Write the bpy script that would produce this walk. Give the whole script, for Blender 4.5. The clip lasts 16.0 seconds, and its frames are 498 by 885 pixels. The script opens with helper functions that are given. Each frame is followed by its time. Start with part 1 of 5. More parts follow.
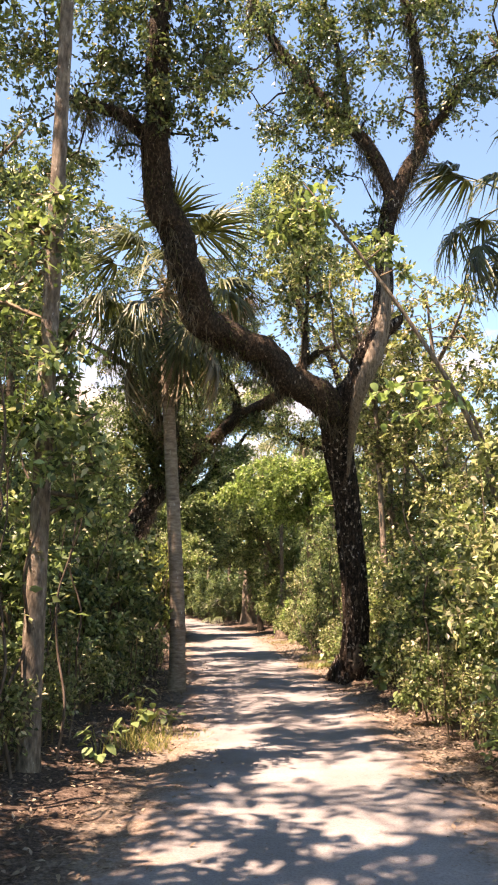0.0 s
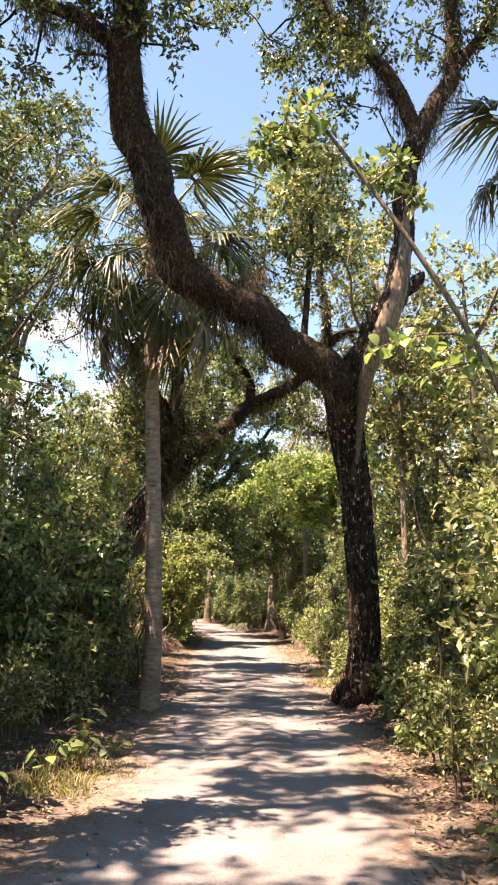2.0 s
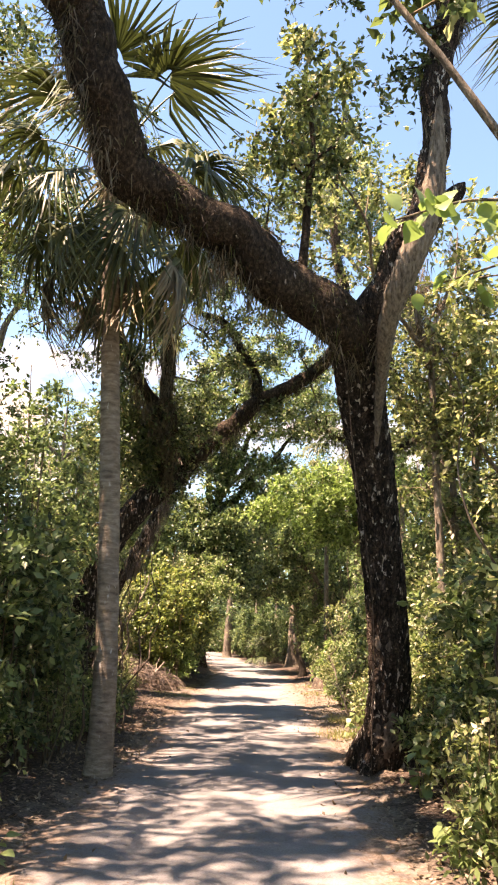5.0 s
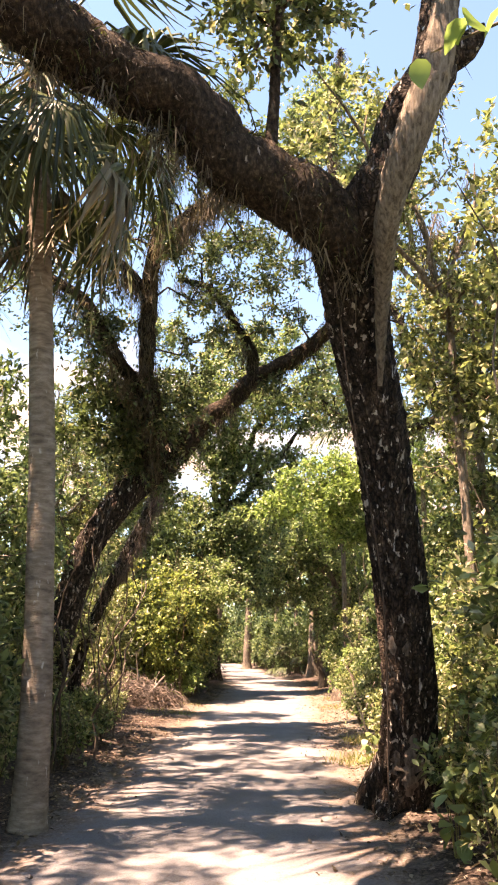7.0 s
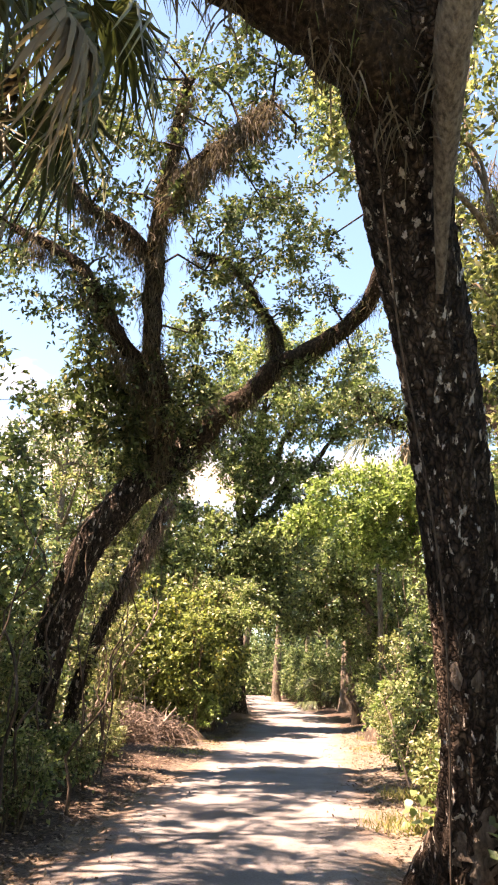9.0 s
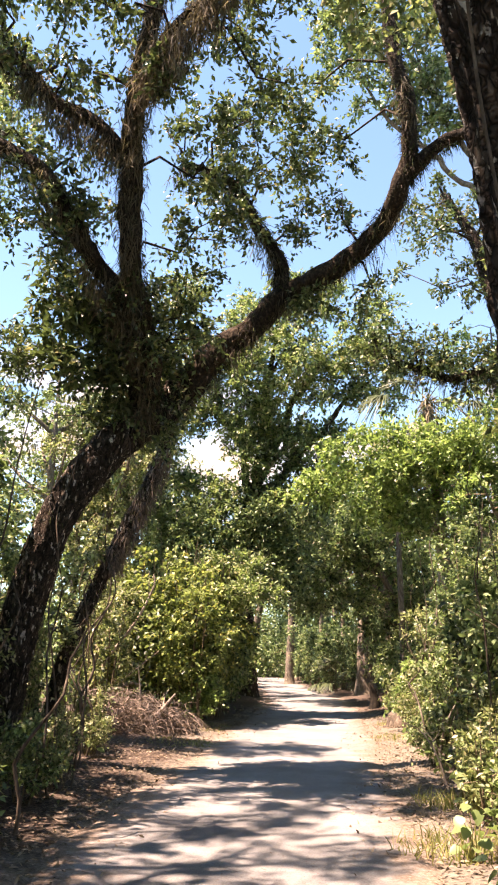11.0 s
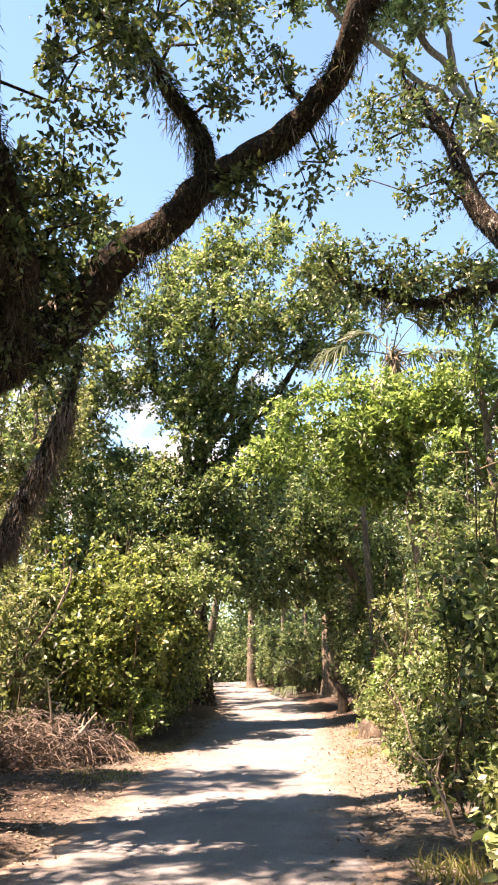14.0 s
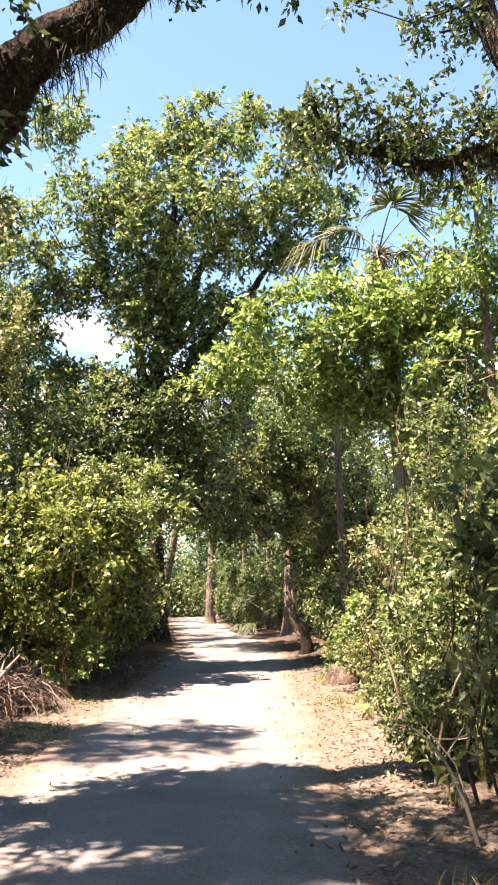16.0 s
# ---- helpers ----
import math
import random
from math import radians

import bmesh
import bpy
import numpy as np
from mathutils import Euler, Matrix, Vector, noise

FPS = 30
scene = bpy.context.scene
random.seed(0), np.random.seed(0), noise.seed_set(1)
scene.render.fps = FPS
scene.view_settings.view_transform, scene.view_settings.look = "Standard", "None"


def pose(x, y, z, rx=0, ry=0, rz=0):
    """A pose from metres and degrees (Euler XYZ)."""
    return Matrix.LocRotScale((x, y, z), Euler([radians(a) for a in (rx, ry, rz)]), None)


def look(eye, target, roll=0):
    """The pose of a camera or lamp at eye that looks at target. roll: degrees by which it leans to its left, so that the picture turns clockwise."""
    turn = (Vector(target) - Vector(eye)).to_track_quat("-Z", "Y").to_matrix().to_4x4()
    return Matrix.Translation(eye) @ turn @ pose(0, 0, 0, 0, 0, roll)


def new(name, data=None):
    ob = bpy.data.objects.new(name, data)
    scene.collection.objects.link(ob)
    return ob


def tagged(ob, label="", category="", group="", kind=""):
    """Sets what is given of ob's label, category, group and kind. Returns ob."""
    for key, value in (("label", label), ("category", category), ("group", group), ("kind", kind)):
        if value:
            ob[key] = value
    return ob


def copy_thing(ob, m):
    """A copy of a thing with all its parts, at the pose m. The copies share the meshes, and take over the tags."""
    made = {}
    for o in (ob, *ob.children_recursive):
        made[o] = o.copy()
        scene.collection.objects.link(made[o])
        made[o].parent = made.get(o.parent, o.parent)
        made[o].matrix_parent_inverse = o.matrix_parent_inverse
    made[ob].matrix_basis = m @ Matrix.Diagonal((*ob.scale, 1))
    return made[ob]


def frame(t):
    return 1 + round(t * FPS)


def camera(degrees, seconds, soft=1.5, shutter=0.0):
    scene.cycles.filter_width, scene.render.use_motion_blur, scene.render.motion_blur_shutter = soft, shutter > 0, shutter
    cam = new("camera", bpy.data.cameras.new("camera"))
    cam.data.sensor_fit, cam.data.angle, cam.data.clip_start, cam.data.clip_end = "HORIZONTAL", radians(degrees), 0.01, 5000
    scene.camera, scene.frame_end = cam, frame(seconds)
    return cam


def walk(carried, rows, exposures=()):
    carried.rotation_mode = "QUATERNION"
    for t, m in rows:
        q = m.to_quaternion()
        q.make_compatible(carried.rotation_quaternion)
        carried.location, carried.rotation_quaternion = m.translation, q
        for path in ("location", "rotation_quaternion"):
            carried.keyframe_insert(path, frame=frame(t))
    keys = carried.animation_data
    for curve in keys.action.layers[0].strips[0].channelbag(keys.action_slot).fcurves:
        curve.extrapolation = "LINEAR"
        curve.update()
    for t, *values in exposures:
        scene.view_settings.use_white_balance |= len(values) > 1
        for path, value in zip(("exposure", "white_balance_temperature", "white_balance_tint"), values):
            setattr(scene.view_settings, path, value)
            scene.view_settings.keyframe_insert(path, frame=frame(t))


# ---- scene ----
cam = camera(35.3, 16.0, soft=2.1)
SKY_STRENGTH, SUN_STRENGTH = 0.095, 5.0
METRES, EYE, TILT, LEAN, TURN = 15.8, 1.5, 0.0, 0.0, 0.0
ROWS = [
    (0.0, 0.0, 0.0, 0.0, 0.09, 11.16, 0.45),
    (0.5, 0.0119, 0.0266, 0.0002, -1.3, 12.59, 0.17),
    (1.0, 0.0256, 0.0586, 0.0005, -0.54, 13.06, -0.29),
    (1.5, 0.035, 0.0895, 0.0003, 2.01, 12.51, -0.75),
    (2.0, 0.0458, 0.1221, -0.0007, 2.94, 11.58, -1.36),
    (2.5, 0.0509, 0.1549, -0.0014, 4.49, 10.61, -1.5),
    (3.0, 0.0544, 0.1881, -0.0017, 4.99, 9.92, -1.33),
    (3.5, 0.0578, 0.2167, -0.0006, 5.89, 9.27, -1.92),
    (4.0, 0.0606, 0.2444, -0.0006, 4.85, 10.34, -2.51),
    (6.5, 0.0801, 0.3954, -0.0059, 6.49, 16.88, -0.13),
    (7.0, 0.0837, 0.4304, -0.0055, 6.97, 14.57, -0.13),
    (7.5, 0.0838, 0.4625, -0.0052, 7.43, 14.16, -0.97),
    (8.0, 0.0852, 0.4931, -0.0048, 7.24, 15.64, -1.28),
    (8.5, 0.0836, 0.5263, -0.0068, 8.46, 16.8, -1.76),
    (11.0, 0.0692, 0.6803, -0.0078, 10.28, 15.45, -0.7),
    (11.5, 0.0688, 0.7069, -0.0081, 9.67, 15.69, -0.26),
    (12.0, 0.0687, 0.7374, -0.008, 10.65, 16.39, 0.2),
    (12.5, 0.067, 0.7682, -0.008, 9.97, 16.34, 0.56),
    (13.0, 0.0681, 0.7993, -0.0065, 9.58, 15.96, 1.05),
    (13.5, 0.0645, 0.8314, -0.0069, 9.04, 16.29, 0.9),
    (14.0, 0.0618, 0.8608, -0.0074, 7.89, 15.65, 1.99),
    (14.5, 0.0582, 0.8905, -0.007, 8.8, 14.26, 2.05),
    (15.0, 0.0537, 0.9202, -0.0064, 5.96, 12.39, 1.82),
    (15.5, 0.0531, 0.9539, -0.0056, 4.43, 11.51, 1.73),
    (16.0, 0.05, 0.9869, -0.0063, 5.07, 11.1, 1.13),
]
walk(cam, [(t, pose(0, 0, EYE, TILT, LEAN, TURN) @ pose(METRES * x, METRES * y, METRES * z, 90 + pitch, roll, yaw)) for t, x, y, z, yaw, pitch, roll in ROWS], [(0.0, 2.07, 10000, 33), (4.0, 2.14, 9900, 31), (7.5, 2.44, 10500, 36), (8.7, 2.44, 10200, 35), (11.0, 2.18, 9200, 31), (13.0, 2.22, 9500, 31), (16.0, 2.24, 8900, 29)])

# ---- sky, sun ----
SUN = Vector((-0.42, -0.24, 1.0)).normalized()
elevation = math.asin(SUN.z)
world = bpy.data.worlds.new("sky")
scene.world = world
world.use_nodes = True
wn = world.node_tree.nodes
sky = wn.new("ShaderNodeTexSky")
sky.sky_type = "NISHITA"
sky.sun_disc = False
sky.sun_elevation = elevation
sky.sun_rotation = math.atan2(SUN.x, SUN.y)
sky.air_density, sky.dust_density, sky.ozone_density = 1.0, 0.1, 4.0
wn["Background"].inputs["Strength"].default_value = SKY_STRENGTH
azure = wn.new("ShaderNodeMix")
azure.data_type, azure.blend_type = "RGBA", "MULTIPLY"
azure.inputs["Factor"].default_value = 1.0
azure.inputs["B"].default_value = (0.76, 1.09, 1.16, 1)
world.node_tree.links.new(sky.outputs["Color"], azure.inputs["A"])
world.node_tree.links.new(azure.outputs["Result"], wn["Background"].inputs["Color"])
lamp = bpy.data.lights.new("sun", "SUN")
lamp.energy, lamp.angle, lamp.color = SUN_STRENGTH, radians(0.55), (1.0, 0.98, 0.94)
sun = new("sun", lamp)
sun.matrix_world = look(SUN * 60, (0, 0, 0))


# ---- materials ----
def material(name, rough=0.8):
    m = bpy.data.materials.new(name)
    m.use_nodes = True
    b = m.node_tree.nodes["Principled BSDF"]
    b.inputs["Roughness"].default_value = rough
    return m, m.node_tree.nodes, m.node_tree.links, b


def noise_node(nodes, links, scale, detail=4.0, rough=0.55, stretch=None):
    n = nodes.new("ShaderNodeTexNoise")
    n.inputs["Scale"].default_value, n.inputs["Detail"].default_value = scale, detail
    n.inputs["Roughness"].default_value = rough
    c = nodes.new("ShaderNodeTexCoord")
    if stretch:
        mp = nodes.new("ShaderNodeMapping")
        mp.inputs["Scale"].default_value = stretch
        links.new(c.outputs["Object"], mp.inputs["Vector"])
        links.new(mp.outputs["Vector"], n.inputs["Vector"])
    else:
        links.new(c.outputs["Object"], n.inputs["Vector"])
    return n.outputs["Fac"]


def ramp(nodes, links, fac, stops):
    r = nodes.new("ShaderNodeValToRGB")
    e = r.color_ramp.elements
    while len(e) < len(stops):
        e.new(0.5)
    for k, (p, c) in enumerate(stops):
        e[k].position, e[k].color = p, (*c, 1)
    links.new(fac, r.inputs["Fac"])
    return r.outputs["Color"]


def mix(nodes, links, fac, a, b, blend="MIX"):
    m = nodes.new("ShaderNodeMix")
    m.data_type, m.blend_type = "RGBA", blend
    for sock, v in ((m.inputs["Factor"], fac), (m.inputs["A"], a), (m.inputs["B"], b)):
        if isinstance(v, (int, float)):
            sock.default_value = v
        elif isinstance(v, tuple):
            sock.default_value = (*v, 1)
        else:
            links.new(v, sock)
    return m.outputs["Result"]


def bump(nodes, links, bsdf, height, strength, distance):
    b = nodes.new("ShaderNodeBump")
    b.inputs["Strength"].default_value, b.inputs["Distance"].default_value = strength, distance
    links.new(height, b.inputs["Height"])
    links.new(b.outputs["Normal"], bsdf.inputs["Normal"])


def leaf_material(name, dark, light, glow=0.35, rough=0.42, odd=None, odd_share=0.06):
    """Leaves: each one a shade of its own, some light passing through."""
    m, n, l, b = material(name, rough)
    g = n.new("ShaderNodeNewGeometry")
    stops = [(0.0, dark), (1.0 - odd_share - 0.02, light), (1.0 - odd_share, odd or light)]
    col = ramp(n, l, g.outputs["Random Per Island"], stops)
    big = noise_node(n, l, 0.9, 2.0)
    tint = ramp(n, l, big, [(0.3, (0.75, 0.78, 0.75)), (0.7, (1.15, 1.1, 1.0))])
    col = mix(n, l, 1.0, col, tint, "MULTIPLY")
    l.new(col, b.inputs["Base Color"])
    b.inputs["Specular IOR Level"].default_value = 0.38
    t = n.new("ShaderNodeBsdfTranslucent")
    warm = mix(n, l, 1.0, col, (1.36, 1.46, 1.04), "MULTIPLY")
    l.new(warm, t.inputs["Color"])
    s = n.new("ShaderNodeMixShader")
    s.inputs["Fac"].default_value = glow
    l.new(b.outputs["BSDF"], s.inputs[1])
    l.new(t.outputs["BSDF"], s.inputs[2])
    l.new(s.outputs["Shader"], n["Material Output"].inputs["Surface"])
    return m


def bark_material(name, deep, mid, top, stretch, scale=9.0, lichen=None, lichen_at=0.62, relief=0.02, plates=0.0):
    m, n, l, b = material(name, 0.92)
    f = noise_node(n, l, scale, 6.0, 0.65, stretch)
    col = ramp(n, l, f, [(0.32, deep), (0.52, mid), (0.72, top)])
    broad = noise_node(n, l, 1.3, 3.0)
    col = mix(n, l, 1.0, col, ramp(n, l, broad, [(0.3, (0.7, 0.7, 0.7)), (0.7, (1.2, 1.17, 1.1))]), "MULTIPLY")
    height = f
    if plates:
        c = n.new("ShaderNodeTexCoord")
        mp = n.new("ShaderNodeMapping")
        mp.inputs["Scale"].default_value = (1.0, 1.0, 0.33)
        w = noise_node(n, l, 9.0, 3.0)
        wobble = mix(n, l, 0.13, mp.outputs["Vector"], w)
        l.new(c.outputs["Object"], mp.inputs["Vector"])
        v = n.new("ShaderNodeTexVoronoi")
        v.feature = "DISTANCE_TO_EDGE"
        v.inputs["Scale"].default_value = plates
        l.new(wobble, v.inputs["Vector"])
        crack = ramp(n, l, v.outputs["Distance"], [(0.0, (0.28, 0.26, 0.24)), (0.26, (1, 1, 1))])
        col = mix(n, l, 1.0, col, crack, "MULTIPLY")
        height = mix(n, l, 0.35, crack, f)
    if lichen:
        spot = noise_node(n, l, 22.0, 4.0, 0.6, (1.0, 1.0, 0.33))
        mask = ramp(n, l, spot, [(lichen_at, (0, 0, 0)), (lichen_at + 0.04, (1, 1, 1))])
        col = mix(n, l, mask, col, lichen)
    l.new(col, b.inputs["Base Color"])
    b.inputs["Specular IOR Level"].default_value = 0.15
    bump(n, l, b, height, 1.0, relief)
    return m


def sand_material():
    """Pale sand in the middle, thinning into brown soil where the attribute 'edge' nears 1."""
    m, n, l, b = material("pale sand", 0.95)
    fine = noise_node(n, l, 60.0, 6.0, 0.7)
    broad = noise_node(n, l, 1.1, 5.0, 0.6)
    col = ramp(n, l, broad, [(0.3, (0.162, 0.156, 0.156)), (0.55, (0.222, 0.215, 0.216)), (0.75, (0.282, 0.274, 0.278))])
    grit = ramp(n, l, fine, [(0.35, (0.72, 0.69, 0.66)), (0.55, (1.0, 1.0, 1.0)), (0.75, (1.1, 1.08, 1.05))])
    col = mix(n, l, 1.0, col, grit, "MULTIPLY")
    specks = noise_node(n, l, 28.0, 3.0, 0.6)
    bits = ramp(n, l, specks, [(0.66, (0, 0, 0)), (0.70, (1, 1, 1))])
    col = mix(n, l, bits, col, (0.16, 0.11, 0.08))
    soil = ramp(n, l, noise_node(n, l, 34.0, 6.0, 0.7), [(0.3, (0.07, 0.05, 0.038)), (0.52, (0.19, 0.142, 0.112)), (0.72, (0.33, 0.268, 0.225))])
    a = n.new("ShaderNodeAttribute")
    a.attribute_name = "edge"
    k = n.new("ShaderNodeMath")
    k.operation = "MULTIPLY_ADD"
    l.new(noise_node(n, l, 3.2, 8.0, 0.68), k.inputs[0])
    k.inputs[1].default_value = 1.1
    l.new(a.outputs["Fac"], k.inputs[2])
    s = n.new("ShaderNodeMath")
    s.operation = "SUBTRACT"
    l.new(k.outputs["Value"], s.inputs[0])
    s.inputs[1].default_value = 0.55
    mask = ramp(n, l, s.outputs["Value"], [(0.55, (0, 0, 0)), (0.82, (1, 1, 1))])
    col = mix(n, l, mask, col, soil)
    l.new(col, b.inputs["Base Color"])
    b.inputs["Specular IOR Level"].default_value = 0.1
    bump(n, l, b, fine, 0.6, 0.012)
    return m


def litter_material():
    """Forest floor: sandy soil where the attribute 'bare' is high (trail edge, painted sunny patches), else brown leaf
    mould.
    """
    m, n, l, b = material("leaf mould and sandy soil", 0.95)
    fine = noise_node(n, l, 34.0, 6.0, 0.7)
    mid = noise_node(n, l, 4.0, 5.0, 0.6)
    mould = ramp(n, l, fine, [(0.33, (0.026, 0.019, 0.015)), (0.5, (0.085, 0.060, 0.048)), (0.68, (0.19, 0.142, 0.115))])
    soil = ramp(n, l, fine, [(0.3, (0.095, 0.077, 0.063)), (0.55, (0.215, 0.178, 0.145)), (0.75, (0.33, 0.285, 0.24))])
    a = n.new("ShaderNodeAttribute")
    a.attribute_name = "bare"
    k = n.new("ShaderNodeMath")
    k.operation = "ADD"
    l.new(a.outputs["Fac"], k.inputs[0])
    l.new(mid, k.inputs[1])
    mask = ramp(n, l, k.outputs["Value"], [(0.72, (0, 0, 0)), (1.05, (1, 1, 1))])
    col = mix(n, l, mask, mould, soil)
    l.new(col, b.inputs["Base Color"])
    b.inputs["Specular IOR Level"].default_value = 0.1
    bump(n, l, b, fine, 0.9, 0.03)
    return m


SAND, FLOOR = sand_material(), litter_material()
OAK_BARK = bark_material("live oak bark", (0.018, 0.013, 0.010), (0.070, 0.051, 0.041), (0.20, 0.155, 0.125), (1.0, 1.0, 0.28), 16.0, (0.46, 0.42, 0.37), 0.60, 0.03, 30.0)
LIMB_BARK = bark_material("mossy limb bark", (0.014, 0.010, 0.008), (0.048, 0.034, 0.025), (0.15, 0.11, 0.08), (1.0, 1.0, 0.6), 30.0, (0.34, 0.29, 0.25), 0.68, 0.05)
PALM_BARK = bark_material("palm trunk", (0.13, 0.10, 0.08), (0.26, 0.21, 0.17), (0.38, 0.33, 0.28), (1.0, 1.0, 3.2), 7.0, (0.45, 0.42, 0.38), 0.66, 0.015)
GREY_BARK = bark_material("grey bark", (0.07, 0.055, 0.045), (0.19, 0.155, 0.125), (0.36, 0.30, 0.25), (1.0, 1.0, 0.3), 26.0, (0.46, 0.43, 0.37), 0.66, 0.035)
VINE_BARK = bark_material("brown vine bark", (0.035, 0.027, 0.021), (0.105, 0.080, 0.064), (0.22, 0.175, 0.145), (1.0, 1.0, 0.2), 20.0, None, 0.6, 0.01)
TWIG = bark_material("twig bark", (0.06, 0.045, 0.03), (0.15, 0.115, 0.08), (0.27, 0.21, 0.15), (1.0, 1.0, 0.3), 22.0, None, 0.6, 0.006)
DEAD_WOOD = bark_material("bleached dead wood", (0.17, 0.13, 0.11), (0.33, 0.27, 0.23), (0.48, 0.41, 0.36), (1.0, 1.0, 0.15), 14.0, None, 0.6, 0.012)
DEAD_WOOD_GREY = bark_material("worn grey wood", (0.06, 0.048, 0.04), (0.17, 0.14, 0.12), (0.30, 0.26, 0.225), (1.0, 1.0, 0.3), 22.0, (0.04, 0.03, 0.025), 0.66, 0.04)
STRAP = bark_material("pale ropey bark", (0.07, 0.055, 0.042), (0.21, 0.17, 0.135), (0.34, 0.285, 0.235), (1.0, 1.0, 0.16), 40.0, None, 0.6, 0.03)
CHAR = bark_material("dark rotten wood", (0.006, 0.005, 0.004), (0.018, 0.014, 0.011), (0.05, 0.04, 0.03), (1.0, 1.0, 0.3), 12.0, None, 0.6, 0.03)
OAK_LEAF = leaf_material("oak leaves", (0.013, 0.023, 0.010), (0.170, 0.235, 0.105), 0.22, 0.36, (0.32, 0.30, 0.16), 0.06)
BUSH_LEAF = leaf_material("shrub leaves", (0.020, 0.036, 0.014), (0.275, 0.370, 0.160), 0.34, 0.38, (0.48, 0.47, 0.32), 0.10)
OLIVE_LEAF = leaf_material("olive leaves", (0.027, 0.039, 0.017), (0.320, 0.370, 0.175), 0.36, 0.40, (0.50, 0.45, 0.32), 0.12)
LIME_LEAF = leaf_material("fresh lime leaves", (0.055, 0.095, 0.032), (0.315, 0.440, 0.170), 0.40, 0.38, (0.46, 0.50, 0.26), 0.06)
GOLD_LEAF = leaf_material("yellowing leaves", (0.022, 0.036, 0.013), (0.305, 0.375, 0.145), 0.38, 0.38, (0.47, 0.42, 0.14), 0.06)
DEEP_LEAF = leaf_material("deep green leaves", (0.018, 0.034, 0.016), (0.250, 0.345, 0.170), 0.32, 0.36, (0.34, 0.36, 0.20), 0.07)
PALM_LEAF = leaf_material("palm blades", (0.022, 0.034, 0.014), (0.095, 0.118, 0.050), 0.14, 0.42)
DRY_PALM = leaf_material("dry palm blades", (0.09, 0.07, 0.045), (0.29, 0.235, 0.16), 0.12, 0.6)
MOSS = leaf_material("hanging grey moss", (0.065, 0.052, 0.041), (0.19, 0.157, 0.128), 0.35, 0.9)
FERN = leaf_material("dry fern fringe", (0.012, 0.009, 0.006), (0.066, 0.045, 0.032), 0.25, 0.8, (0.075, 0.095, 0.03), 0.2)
DEAD_LEAF = leaf_material("fallen leaves", (0.075, 0.052, 0.040), (0.29, 0.215, 0.165), 0.12, 0.75, (0.33, 0.265, 0.21), 0.12)
BRUSH = leaf_material("dead brush", (0.065, 0.048, 0.043), (0.27, 0.205, 0.185), 0.1, 0.9)
GRASS = leaf_material("straw and grass", (0.10, 0.13, 0.035), (0.32, 0.31, 0.12), 0.35, 0.6, (0.45, 0.36, 0.2), 0.2)


def cloud_material():
    """Soft white cloud on the far backdrop, clear sky showing between."""
    m, n, l, b = material("cloud", 1.0)
    f = noise_node(n, l, 0.011, 7.0, 0.58, (1.0, 1.0, 1.9))
    a = n.new("ShaderNodeAttribute")
    a.attribute_name = "cover"
    k = n.new("ShaderNodeMath")
    k.operation = "ADD"
    l.new(f, k.inputs[0])
    l.new(a.outputs["Fac"], k.inputs[1])
    mask = ramp(n, l, k.outputs["Value"], [(0.70, (0, 0, 0)), (0.92, (1, 1, 1))])
    e = n.new("ShaderNodeEmission")
    e.inputs["Color"].default_value, e.inputs["Strength"].default_value = (1.0, 0.99, 0.98, 1), 0.36
    t = n.new("ShaderNodeBsdfTransparent")
    s = n.new("ShaderNodeMixShader")
    l.new(mask, s.inputs["Fac"])
    l.new(t.outputs["BSDF"], s.inputs[1])
    l.new(e.outputs["Emission"], s.inputs[2])
    l.new(s.outputs["Shader"], n["Material Output"].inputs["Surface"])
    return m


CLOUD = cloud_material()


# ---- builders ----
def mesh(name, verts, faces, mat, smooth=False):
    """A mesh from arrays of places and of faces with one number of corners."""
    verts, faces = np.asarray(verts, np.float32), np.asarray(faces, np.int32)
    me = bpy.data.meshes.new(name)
    me.vertices.add(len(verts))
    me.vertices.foreach_set("co", verts.ravel())
    me.loops.add(faces.size)
    me.loops.foreach_set("vertex_index", faces.ravel())
    me.polygons.add(len(faces))
    me.polygons.foreach_set("loop_start", np.arange(len(faces), dtype=np.int32) * faces.shape[1])
    me.update(calc_edges=True)
    if smooth:
        me.shade_smooth()
    me.materials.append(mat)
    return me


def part(name, me, parent, label=""):
    ob = new(name, me)
    ob.parent = parent
    return tagged(ob, label, kind="stuff" if name in STUFF else "")


STUFF = ("twig_tangle", "branch_tangle", "crown", "foliage", "moss", "fern_fringe", "dead_vines", "leaf_base_fibre")


def thing(name, label, category, at=(0, 0, 0), group="", kind=""):
    ob = new(name)
    ob.empty_display_size = 0.2
    ob.location = at
    return tagged(ob, label, category, group, kind)


def join(pieces):
    vs, fs, k = [], [], 0
    for v, f in pieces:
        vs.append(v)
        fs.append(np.asarray(f) + k)
        k += len(v)
    return np.concatenate(vs), np.concatenate(fs)


def unit(a):
    return a / np.maximum(np.linalg.norm(a, axis=-1, keepdims=True), 1e-9)


